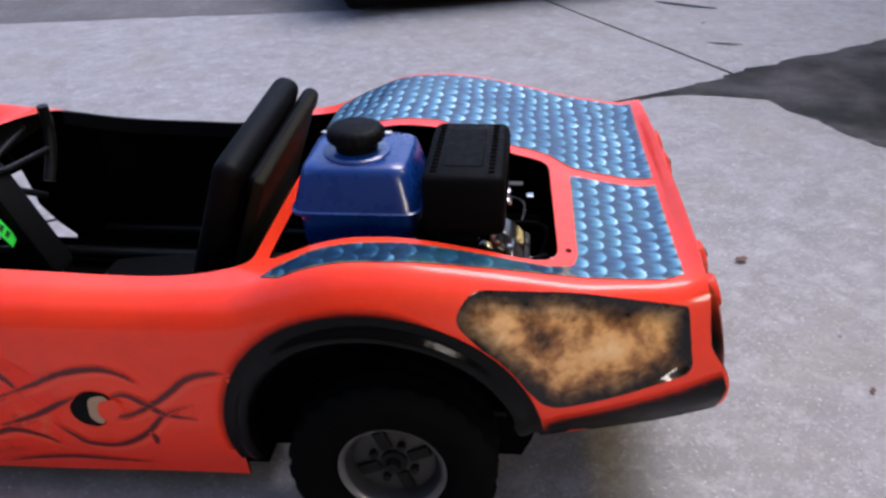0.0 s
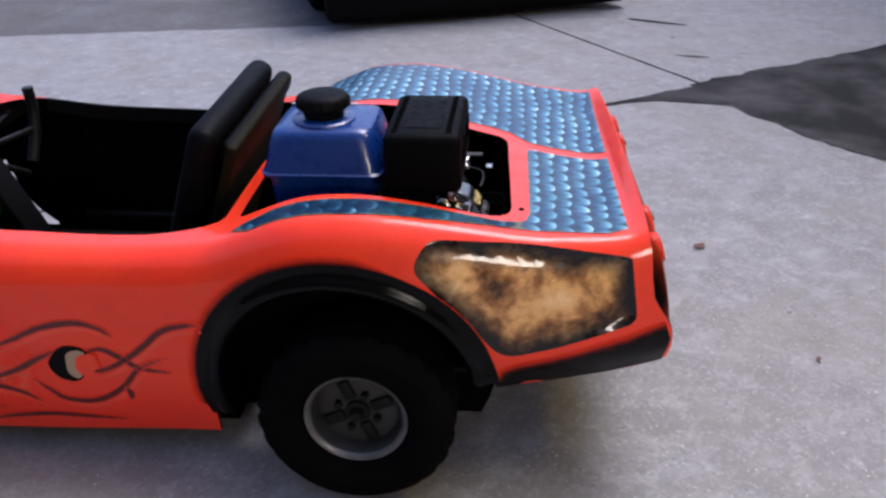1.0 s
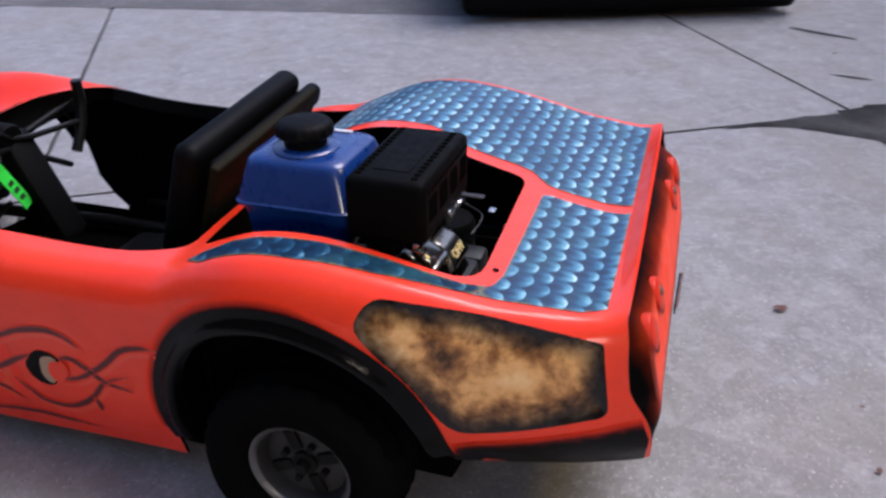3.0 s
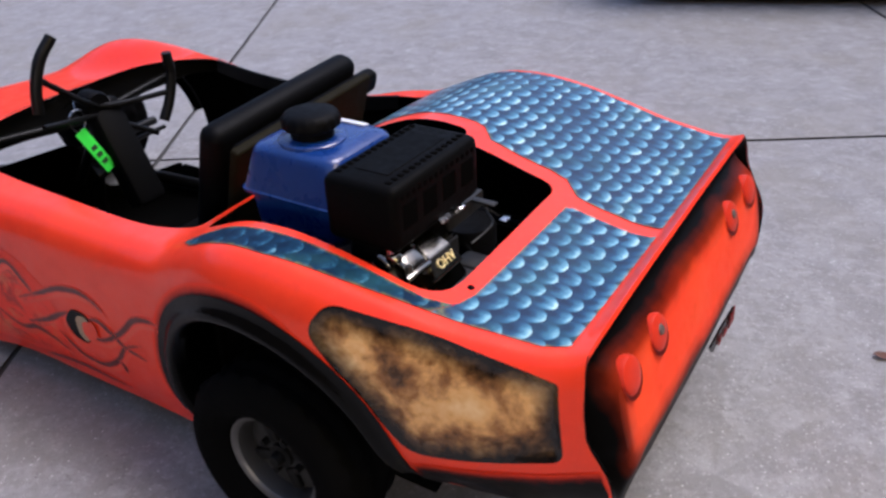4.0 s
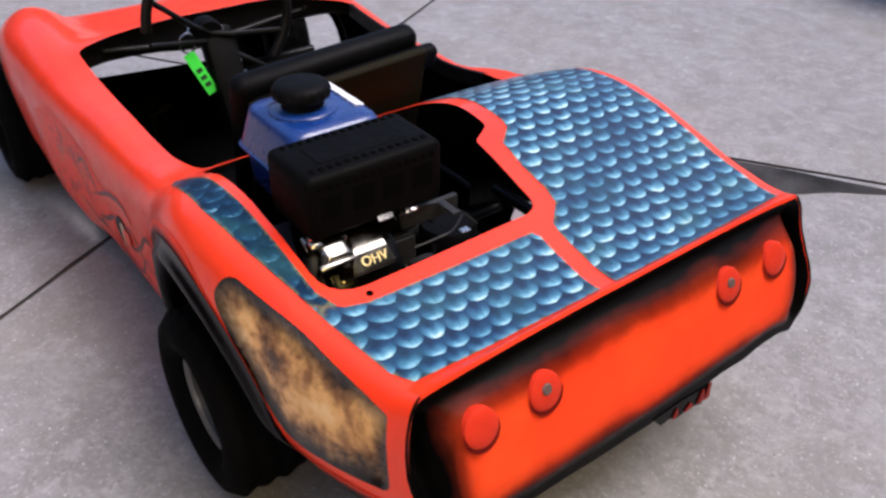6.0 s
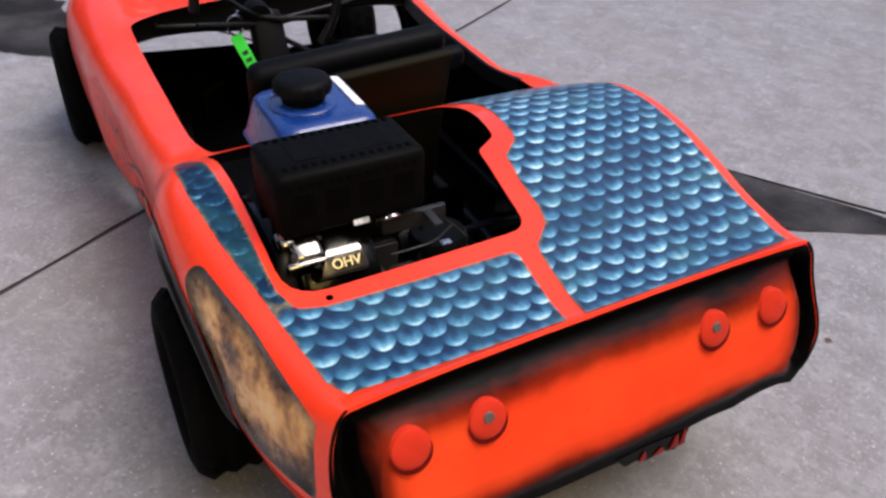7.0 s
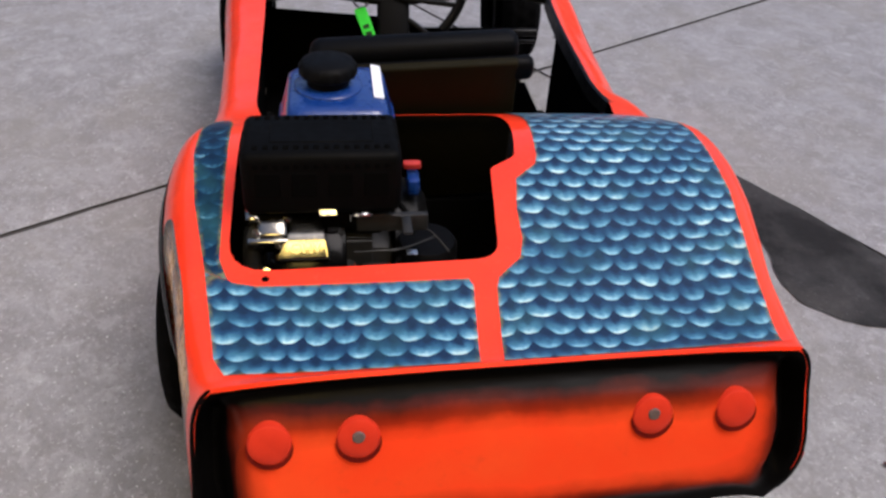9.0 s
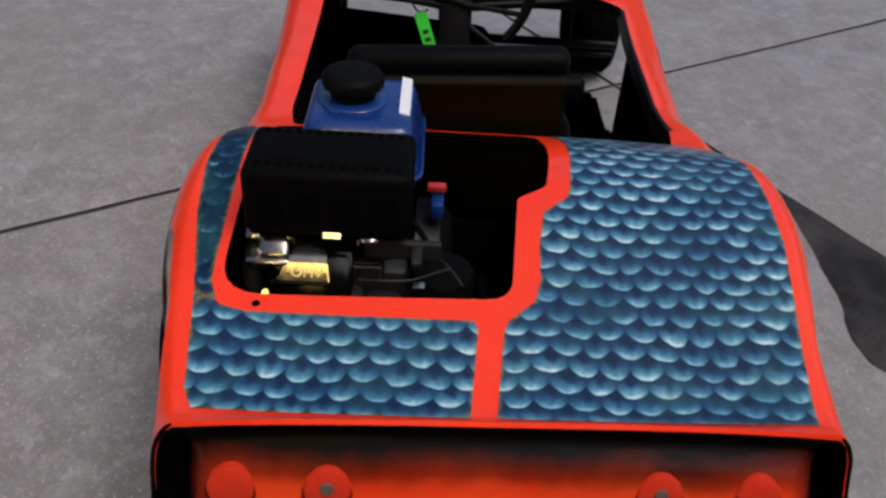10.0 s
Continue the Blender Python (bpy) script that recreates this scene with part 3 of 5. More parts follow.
for c in cutters:
    mod = shell.modifiers.new("cut", "BOOLEAN")
    mod.operation, mod.object, mod.solver = "DIFFERENCE", c, "EXACT"
graph = bpy.context.evaluated_depsgraph_get()
cut_mesh = bpy.data.meshes.new_from_object(shell.evaluated_get(graph))
cut_mesh.name = "body_shell"
shell.modifiers.clear()
shell.data = cut_mesh
while len(cut_mesh.materials) > 2:
    cut_mesh.materials.pop(index=2)
for p in cut_mesh.polygons:
    p.material_index, p.use_smooth = min(p.material_index, 1), True
cut_mesh.set_sharp_from_angle(angle=radians(38))
for c in cutters:
    bpy.data.objects.remove(c)
shell.parent = kart


def overlay(name, outline, way, mats, parent, label="", off=0.0014, cell=0.012, side=-1, rise=0.0, sink=None, border=None):
    """A thin painted field on the shell: an outline in plan ('z') or on a flank ('y'), laid on the surface.
    Its edge attribute is the distance from the outline, or what border(x, z) gives."""
    bm = bmesh.new()
    loop = [bm.verts.new((p[0], p[1], 0)) for p in outline]
    edges = [bm.edges.new((a, b)) for a, b in zip(loop, loop[1:] + loop[:1])]
    bmesh.ops.triangle_fill(bm, use_beauty=True, edges=edges)
    lo, hi = np.min([p[:2] for p in outline], 0), np.max([p[:2] for p in outline], 0)
    for k in range(2):
        for c in np.arange(lo[k] + cell * 0.5, hi[k], cell):
            at, no = [0, 0, 0], [0, 0, 0]
            at[k], no[k] = c, 1
            bmesh.ops.bisect_plane(bm, geom=bm.verts[:] + bm.edges[:] + bm.faces[:], plane_co=at, plane_no=no, dist=1e-6)
    bmesh.ops.triangulate(bm, faces=bm.faces[:])
    layer = bm.verts.layers.float.new("edge")
    P = np.array([p[:2] for p in outline])
    Q = np.roll(P, -1, 0)
    for v in bm.verts:
        p = np.array(v.co[:2])
        t = np.clip(((p - P) * (Q - P)).sum(1) / np.maximum(((Q - P) ** 2).sum(1), 1e-12), 0, 1)
        v[layer] = float(np.sqrt((((P + t[:, None] * (Q - P)) - p) ** 2).sum(1)).min())
        if border:
            v[layer] = border(p[0], p[1])
        if way == "z":
            hit, no, _, _ = SHELL.ray_cast((p[0], p[1], 1.0), (0, 0, -1))
        else:
            hit, no, _, _ = SHELL.ray_cast((p[0], side * 1.0, p[1]), (0, -side, 0))
        if hit is None or (way == "y" and hit.y * side < 0.25):
            hit, no, _, _ = SHELL.find_nearest((p[0], p[1], 0.5) if way == "z" else (p[0], side * 0.45, p[1]))
        v.co = hit + no * (off + rise * math.sin(math.pi / 2 * min(v[layer] / 0.026, 1)) - (sink(p[0], p[1]) * ramp(0.0, 0.013, v[layer]) if sink else 0))
    if sink:
        for _ in range(5):
            bmesh.ops.smooth_vert(bm, verts=[v for v in bm.verts if not v.is_boundary], factor=0.5, use_axis_x=True, use_axis_y=True, use_axis_z=True)
    bmesh.ops.recalc_face_normals(bm, faces=bm.faces)
    want = sum((f.normal.z if way == "z" else f.normal.y * side) for f in bm.faces)
    if want < 0:
        bmesh.ops.reverse_faces(bm, faces=bm.faces)
    ob = new(name, plain_mesh(name, bm, mats))
    ob.parent = parent
    return tagged(ob, label)


overlay("scale_panel", [(0.445, -0.004), (0.305, 0.009), (0.285, 0.015), (0.248, 0.053), (0.21, 0.063), (0.15, 0.064), (0.085, 0.074), (0.05, 0.112), (0.03, 0.118), (-0.07, 0.128), (-0.14, 0.130), (-0.235, 0.118), (-0.24, 0.34), (-0.235, 0.385), (-0.19, 0.415), (-0.11, 0.426), (0.0, 0.428), (0.12, 0.426), (0.25, 0.410), (0.436, 0.384)], "z", M_SCALES, shell, "large airbrushed blue fish-scale panel")
overlay("scale_panel", [(0.446, -0.036), (0.30, -0.024), (0.286, -0.03), (0.29, -0.33), (0.283, -0.362), (0.262, -0.402), (0.42, -0.378), (0.453, -0.362)], "z", M_SCALES, shell, "airbrushed blue fish-scale panel behind the engine bay")
overlay("scale_strip", [(0.282, -0.363), (0.277, -0.370), (0.24, -0.383), (0.0, -0.386), (-0.13, -0.388), (-0.18, -0.398), (-0.205, -0.414), (-0.17, -0.432), (-0.10, -0.438), (0.0, -0.440), (0.12, -0.428), (0.261, -0.402)], "z", M_SCALES_DARK, shell, "narrow dark blue-green scale strip beside the engine bay")

BAND_TOP = [(0.236, 0.225), (0.245, 0.252), (0.27, 0.266), (0.36, 0.286), (0.45, 0.310), (0.520, 0.336)]
UNDER = [(0.240, 0.190)] + BAND_TOP + [(0.533, 0.30), (0.528, 0.237), (0.48, 0.2285), (0.43, 0.2190), (0.38, 0.2130), (0.33, 0.2035), (0.28, 0.1935)]
def arch_width(a):
    """The sprayed border is narrower beside the gold panel."""
    return 0.022 - 0.016 * (1 - ramp(1.1, 1.5, a))


ARCH = [(-0.022 + r * math.cos(a), 0.205 + r * math.sin(a)) for way in (1, -1) for a in np.linspace(0.30, math.pi + 0.20, 60)[::way] for r in (0.262 + (arch_width(a) if way < 0 else 0.0),)]


def arch_edge(x, z):
    a = math.atan2(z - 0.205, x + 0.022) % math.tau
    return (math.hypot(x + 0.022, z - 0.205) - 0.262) * 0.022 / arch_width(a)


def band_edge(x, z):
    """How near a point of the band lies to its upper border."""
    P, p = np.array(BAND_TOP), np.array((x, z))
    A, B = P[:-1], P[1:]
    t = np.clip(((p - A) * (B - A)).sum(1) / ((B - A) ** 2).sum(1), 0, 1)
    near = np.sqrt(((A + t[:, None] * (B - A) - p) ** 2).sum(1)).min()
    return max(0.0, 0.016 - float(near))


for s in (-1, 1):
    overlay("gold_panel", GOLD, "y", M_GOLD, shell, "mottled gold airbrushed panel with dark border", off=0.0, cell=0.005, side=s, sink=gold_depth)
    overlay("lower_band", UNDER, "y", M_SPRAYED, shell, "black sprayed lower edge", side=s, border=band_edge)
    overlay("arch_border", ARCH, "y", M_SPRAYED, shell, "black sprayed border of the wheel arch", off=0.0011, cell=0.008, side=s, border=arch_edge)


def ribbon(points, width):
    line = [Vector(p) for p in smooth_line(points, 6)]
    left, right, n = [], [], len(line)
    for i, p in enumerate(line):
        d = (line[min(i + 1, n - 1)] - line[max(i - 1, 0)]).normalized()
        w = width * (0.25 + 0.75 * math.sin(math.pi * min(max(i / (n - 1), 0.02), 0.98)) ** 0.6) / 2
        left.append((p + Vector((-d.y, d.x)) * w)[:])
        right.append((p - Vector((-d.y, d.x)) * w)[:])
    return left + right[::-1]


SWIRLS = [
    [(-0.70, 0.250), (-0.611, 0.288), (-0.557, 0.312), (-0.496, 0.323), (-0.456, 0.313), (-0.430, 0.295)],
    [(-0.70, 0.19), (-0.631, 0.216), (-0.58, 0.244), (-0.545, 0.262)],
    [(-0.511, 0.216), (-0.455, 0.225), (-0.393, 0.265), (-0.342, 0.31), (-0.298, 0.327), (-0.262, 0.33)],
    [(-0.60, 0.20), (-0.576, 0.174), (-0.549, 0.149), (-0.494, 0.147), (-0.437, 0.181), (-0.395, 0.228), (-0.337, 0.256)],
    [(-0.49, 0.261), (-0.456, 0.268), (-0.418, 0.245), (-0.39, 0.228), (-0.335, 0.222)],
    [(-0.74, 0.075), (-0.667, 0.094), (-0.595, 0.103), (-0.53, 0.098), (-0.45, 0.092)],
    [(-0.76, 0.30), (-0.70, 0.335), (-0.66, 0.30), (-0.64, 0.265)],
    [(-0.80, 0.20), (-0.74, 0.165), (-0.68, 0.18), (-0.63, 0.165), (-0.60, 0.14)],
    [(-0.430, 0.185), (-0.424, 0.168), (-0.428, 0.15)],
]
def cloud_paint():
    """Dark red and peach airbrush clouds that fade into the orange towards their border."""
    m = material("flame_cloud_airbrush", ORANGE, 0.4, 0.0, 0.10, 0.05)
    n = Nodes(m)
    n.b.inputs["Specular IOR Level"].default_value = 0.28
    a, b, fine = n.noise(13.0, 4, 0.6, distortion=1.2), n.noise(19.0, 4, 0.6, distortion=0.8), n.noise(90.0, 3)
    inside = n.ramp(n.math("MULTIPLY", n.attribute("edge"), 14.0), (0.05, (0, 0, 0)), (0.6, (1, 1, 1)))
    c = n.mix(n.math("MULTIPLY", inside, n.ramp(a, (0.50, (0, 0, 0)), (0.60, (0.75,) * 3))), ORANGE, (0.40, 0.014, 0.008))
    c = n.mix(n.math("MULTIPLY", inside, n.ramp(b, (0.54, (0, 0, 0)), (0.64, (0.7,) * 3))), c, (0.80, 0.17, 0.08))
    n.color(c)
    n.rough(n.ramp(fine, (0.3, (0.3,) * 3), (0.7, (0.45,) * 3)))
    return m


M_CLOUD = cloud_paint()
CLOUD = [(-0.98, 0.13), (-0.98, 0.36), (-0.90, 0.395), (-0.78, 0.385), (-0.66, 0.35), (-0.60, 0.30), (-0.58, 0.22), (-0.62, 0.12), (-0.75, 0.085), (-0.9, 0.09)]
for s in (-1, 1):
    overlay("flame_cloud", CLOUD, "y", M_CLOUD, shell, "dark red and peach airbrushed clouds", off=0.0009, cell=0.016, side=s)
EYE = rounded([(-0.566, 0.235), (-0.53, 0.278), (-0.485, 0.270), (-0.478, 0.235), (-0.515, 0.192), (-0.55, 0.200)], 0.03)
EYE_LIGHT = rounded([(-0.525, 0.262), (-0.49, 0.268), (-0.484, 0.238), (-0.512, 0.198), (-0.53, 0.215)], 0.02)
EYE_CORE = rounded([(-0.508, 0.254), (-0.47, 0.262), (-0.466, 0.232), (-0.497, 0.204), (-0.513, 0.222)], 0.018)
for s in (-1, 1):
    for line in SWIRLS:
        overlay("flame_swirl", ribbon(line, 0.017), "y", M_FLAME, shell, "dark red airbrushed flame line", cell=0.005, side=s)
    for line in (SWIRLS[0], SWIRLS[2], SWIRLS[3], SWIRLS[6], SWIRLS[7]):
        overlay("flame_highlight", ribbon([(px + 0.006, pz - 0.013) for px, pz in line], 0.014), "y", M_PEACH, shell, "peach airbrushed flame highlight", cell=0.005, off=0.0011, side=s)
    overlay("painted_eye", EYE, "y", M_BLACK_PAINT, shell, "dark airbrushed oval", off=0.0018, cell=0.02, side=s)
    overlay("painted_eye", EYE_LIGHT, "y", M_CREAM, shell, "cream highlight of the airbrushed oval", off=0.0028, cell=0.02, side=s)
    overlay("painted_eye", EYE_CORE, "y", M_ORANGE, shell, "orange core of the airbrushed oval", off=0.0038, cell=0.02, side=s)

# Tail: a swollen panel set into the shell's end behind a black groove.
tail_bm = bmesh.new()
layer = tail_bm.verts.layers.float.new("edge")
bottom = [(lean(0.455, 0.245, y), y + 0.012, 0.243 - 0.006 * math.cos(y * 9) + 0.004 * noise.noise((y * 14, 1.0, 2.0)) + 0.0025 * noise.noise((y * 45, 4.0, 2.0))) for y in np.linspace(0.385, -0.385, 24)[1:-1]]
outline = [Vector(p) for p in tail_ring] + [Vector(p) for p in bottom]
prev = None
N = len(outline)
for inset in (0.0, 0.003, 0.006, 0.010, 0.014, 0.018, 0.023, 0.028, 0.034, 0.040, 0.047, 0.055, 0.065, 0.073, 0.082, 0.091, 0.10, 0.11):
    ring = []
    for p in outline:
        hy, hz = (0.405 - inset) / 0.405, (0.125 - inset) / 0.125
        q = Vector((0, 0.012 + (p.y - 0.012) * hy, 0.370 + (p.z - 0.370) * hz))
        # The rim rolls over, dives into the groove and comes out again on the panel.
        groove = ramp(0.250, 0.300, p.z)
        k = ramp(0.018, 0.060, inset)
        roll = 0.001 * math.sin(math.pi * min(inset / 0.008, 1))
        dive = (0.036 - 0.024 * ramp(0.450, 0.488, p.z)) * ramp(0.002, 0.026, inset) * (1 - ramp(0.028, 0.060, inset))
        q.x = (1 - k) * p.x + k * bulge(q.z, q.y) + groove * (roll - dive)
        v = tail_bm.verts.new(q)
        d_top, d_side, d_low = (0.490 - q.z) / 0.062, (0.402 - abs(q.y - 0.012)) / 0.056, (q.z - 0.240) / 0.072
        v[layer] = 0.5 * (max(d_top, 0.001) ** -4 + max(d_side, 0.001) ** -4 + max(d_low, 0.001) ** -4) ** -0.25
        ring.append(v)
    if prev:
        for k in range(N):
            tail_bm.faces.new((prev[k], prev[(k + 1) % N], ring[(k + 1) % N], ring[k]))
    prev = ring
tail_bm.faces.new(prev)
bmesh.ops.triangulate(tail_bm, faces=[f for f in tail_bm.faces if len(f.verts) > 4])
part("tail_panel", tail_bm, M_FASCIA, shell, "orange tail panel with black sprayed border")

# Torn glass-fibre tab hanging under the tail panel.
torn_bm = bmesh.new()
tab = [(0.01, 0.268), (0.03, 0.246), (0.05, 0.249), (0.07, 0.240), (0.10, 0.246), (0.125, 0.238), (0.140, 0.254), (0.145, 0.272), (0.07, 0.274)]
prism(torn_bm, tab, 0.536, 0.540, "x")
torn = part("torn_edge", torn_bm, M_BLACK_PAINT, shell, "torn black fibreglass edge")
for y0, w, h in ((0.055, 0.012, 0.018), (0.082, 0.020, 0.012), (0.112, 0.016, 0.026), (0.130, 0.010, 0.034)):
    bm = bmesh.new()
    prism(bm, [(y0, 0.246), (y0 + w, 0.249), (y0 + w * 0.7, 0.246 + h), (y0 + w * 0.4, 0.243 + h)], 0.541, 0.543, "x")
    part("shard", bm, M_RED_PAINT, torn, "bare reddish splinter")

for y in (-0.308, -0.198, 0.190, 0.308):
    z = 0.424
    bm = bmesh.new()
    lathe(bm, [(0.0, 0.005), (0.012, 0.0048), (0.021, 0.0038), (0.026, 0.0018), (0.028, -0.002), (0.0285, -0.014)], 32, "x")
    lens = part("tail_lamp", bm, M_LENS, shell, "round dull red tail lamp")
    lens.matrix_basis = pose(bulge(z, y) + 0.002, y, z, 0, -19, 0)
    # A tapered crescent below the lens imitates the lamp's shade in dark red.
    bm = bmesh.new()
    ring = [bm.verts.new((dx, r * math.sin(a), -r * math.cos(a))) for a in np.linspace(-1.7, 1.7, 21) for r, dx in ((0.0275, 0.0008), (0.0275 + 0.007 * math.cos(a / 1.09), 0.0008))]
    for k in range(0, len(ring) - 2, 2):
        bm.faces.new((ring[k], ring[k + 1], ring[k + 3], ring[k + 2]))
    bmesh.ops.solidify(bm, geom=bm.faces[:], thickness=0.003)
    part("shade_crescent", bm, M_RED_PAINT, lens, "dark red crescent coloured as shade under the lamp")
    if abs(y) < 0.25:
        bm = bmesh.new()
        lathe(bm, [(0.0, 0.0080), (0.007, 0.0075), (0.0095, 0.0030)], 20, "x", (0, 0, 0.004))
        part("lamp_centre", bm, M_REFLECTOR, lens, "grey lamp centre")

# Black flange rolled in round the wheel arches.
LIP = ((0.005, 0.0018), (-0.004, 0.003), (-0.010, 0.0035), (-0.015, 0.0055), (-0.020, 0.0095), (-0.026, 0.0128), (-0.033, 0.0130), (-0.039, 0.0090), (-0.044, 0.0), (-0.046, -0.012), (-0.044, -0.028), (-0.030, -0.07), (0.0, -0.16))
FLAT_LIP = ((0.005, 0.0018), (-0.004, 0.003), (-0.020, 0.001), (-0.038, -0.012))
for x, z, r, zt in ((-0.022, 0.205, 0.262, 0.13), (-1.38, 0.165, 0.232, 0.1)):
    for s in (-1, 1):
        bm = bmesh.new()
        grid = []
        for a in np.linspace(0.0 if x > -1 else 0.35, math.pi + 0.3, 40):
            px, pz = x + r * math.cos(a), z + r * math.sin(a)
            hit, no, _, _ = SHELL.ray_cast((px, s * 1.0, pz), (0, -s, 0))
            y = abs(hit.y) if hit else 0.43
            grid.append([bm.verts.new((x + (r + dr) * math.cos(a), s * (y + dy), z + (r + dr) * math.sin(a))) for dr, dy in (LIP if x > -1 else FLAT_LIP)])
        for a, b in zip(grid, grid[1:]):
            for k in range(len(a) - 1):
                bm.faces.new((a[k], a[k + 1], b[k + 1], b[k]))
        part("arch_flange", bm, M_FLANGE, shell, "gloss black rolled arch flange")

for s in (-1,):
    bm = bmesh.new()
    prism(bm, [(-0.022 + 0.264 * math.cos(a), 0.205 + 0.264 * math.sin(a)) for a in np.linspace(-0.5, math.pi + 0.5, 30)], s * 0.338, s * 0.344, "y")
    part("wheel_well", bm, M_BLACK, shell, "black inner wheel well")

bm = bmesh.new()
prism(bm, [(0.10, 0.10), (0.34, 0.10), (0.34, 0.44), (0.20, 0.485), (-0.10, 0.50), (-0.22, 0.45), (-0.30, 0.42), (-0.30, 0.285), (-0.06, 0.275), (-0.06, 0.10)], 0.338, 0.344, "y")
part("wheel_well", bm, M_BLACK, shell, "black inner wheel well")

# ---- wheels ----
def wheel(x, y, z, s, r=0.172, width=0.125):
    """A small pneumatic wheel; s is the side that its face looks to."""
    hub = part("wheel", rim_mesh(), [M_RIM, M_RIM_DARK, M_LOBE], kart, "dull grey steel wheel with four-lobed centre")
    hub.matrix_basis = pose(x, y, z) @ Matrix.Diagonal((1, s, 1, 1))
    bm = bmesh.new()
    prof = [(0.083, -0.012), (0.092, 0.004), (0.110, 0.020), (0.135, 0.026), (0.155, 0.020), (0.166, 0.008)]
    lands = [0.0, -0.002, -0.022, -0.024, -0.038, -0.040, -0.060, -0.062, -0.076, -0.078, -0.098, -0.100]
    prof += [(r, h) for h in lands] + [(0.166, -width + 0.014), (0.150, -width - 0.004), (0.110, -width - 0.006), (0.083, -width + 0.012)]

    def tread(k, h):
        if h not in lands:
            return 0.0
        bar = lands.index(h) // 2
        return 0.001 if bar % 2 == 0 and (k + bar) % 4 < 3 else -0.006

    lathe(bm, prof, 96, "y", caps=False, knurl=tread)
    tyre = part("tyre", bm, M_RUBBER, hub, "black pneumatic tyre with block tread")
    return hub


def rim_mesh():
    bm = bmesh.new()
    lathe(bm, [(0.091, -0.012), (0.094, -0.004), (0.092, 0.001), (0.087, 0.0), (0.080, -0.006), (0.076, -0.018), (0.073, -0.034)], 48, "y", caps=False)
    bm.faces.ensure_lookup_table()
    n0 = len(bm.faces) - 2 * 48
    lathe(bm, [(0.074, -0.034), (0.060, -0.030), (0.045, -0.030), (0.030, -0.027), (0.0, -0.027)], 40, "y", caps=False)
    bm.faces.ensure_lookup_table()
    for f in bm.faces[n0:]:
        f.material_index = 1
    n1 = len(bm.faces)
    # Four pressed lobes and the axle nut.
    for k in range(4):
        a = k * math.tau / 4 + 0.4
        box(bm, (0.040, 0.010, 0.022), (0.046 * math.cos(a), -0.026, 0.046 * math.sin(a)), 0.004, Matrix.Rotation(-a, 3, "Y"))
        b = a + math.tau / 8
        lathe(bm, [(0.0, -0.016), (0.007, -0.016), (0.0075, -0.030)], 6, "y", (0.036 * math.cos(b), 0, 0.036 * math.sin(b)))
    lathe(bm, [(0.0, -0.004), (0.010, -0.004), (0.012, -0.008), (0.013, -0.018), (0.022, -0.019), (0.023, -0.030)], 20, "y")
    bm.faces.ensure_lookup_table()
    for f in bm.faces[n1:]:
        f.material_index = 2
    return bm


for wx, wy, s in ((0.0, 0.497, -1), (0.0, 0.497, 1), (-1.39, 0.506, -1), (-1.60, 0.470, 1)):
    wheel(wx, s * wy, 0.172, s)

# ---- frame under the shell ----
def frame_tube(name, line, radius, label="", mat=None):
    bm = bmesh.new()
    tube(bm, line, radius, 10)
    return part(name, bm, mat or M_FRAME, kart, label)


for s in (-1, 1):
    frame_tube("frame_rail", [(0.40, s * 0.20, 0.16), (-0.30, s * 0.24, 0.13), (-0.95, s * 0.27, 0.12), (-1.39, s * 0.2, 0.14)], 0.016, "black steel frame rail")
    frame_tube("side_rail", [(-0.25, s * 0.36, 0.14), (-0.9, s * 0.38, 0.13)], 0.013, "black steel side rail")
    frame_tube("tie_rod", [(-1.31, s * 0.10, 0.17), (-1.32, s * 0.45, 0.17)], 0.007, "black tie rod")
frame_tube("rear_axle", [(0, -0.48, 0.172), (0, 0.48, 0.172)], 0.0125, "steel axle", M_CAST)
frame_tube("front_axle", [(-1.39, -0.47, 0.172), (-1.39, 0.47, 0.172)], 0.014, "black front axle")
frame_tube("cross_member", [(0.36, -0.22, 0.17), (0.36, 0.22, 0.17)], 0.014)
frame_tube("cross_member", [(-0.26, -0.36, 0.14), (-0.26, 0.36, 0.14)], 0.014)
bm = bmesh.new()
grid = []
for y in np.linspace(-0.405, 0.405, 41):
    edge = -0.958 - 0.012 * math.cos(y * 4)
    top = SHELL.ray_cast((edge, y, 1), (0, 0, -1))[0].z - 0.006
    low = 0.436 - 0.022 * math.exp(-((y + 0.04) / 0.12) ** 2) - 0.015 * max(abs(y) - 0.3, 0) / 0.1
    grid.append([bm.verts.new(p) for p in ((edge - 0.002, y, top), (edge, y, low + 0.006), (edge - 0.006, y, low), (edge - 0.016, y, low + 0.004), (edge - 0.020, y, top))])
for a, b in zip(grid, grid[1:]):
    for k in range(4):
        bm.faces.new((a[k], a[k + 1], b[k + 1], b[k]))
part("dash_panel", bm, M_FRAME, kart, "black panel under the cowl edge")
for s in (-1, 1):
    frame_tube("dash_strut", [(-0.968, s * 0.27 - 0.03, 0.462), (-0.945, s * 0.06 - 0.050, 0.445)], 0.009, "black strut under the dash")
    bm = bmesh.new()
    lathe(bm, [(0.0, 0.010), (0.005, 0.010), (0.0055, 0.0), (0.009, -0.001), (0.009, -0.006)], 8, "x", (-0.966, s * 0.27 - 0.03, 0.468))
    part("dash_bolt", bm, M_CAST, kart, "plated bolt")
bm = bmesh.new()
box(bm, (0.95, 0.80, 0.006), (-0.72, 0, 0.085), 0.002)
part("floor_pan", bm, M_BLACK, kart, "black sheet floor pan")
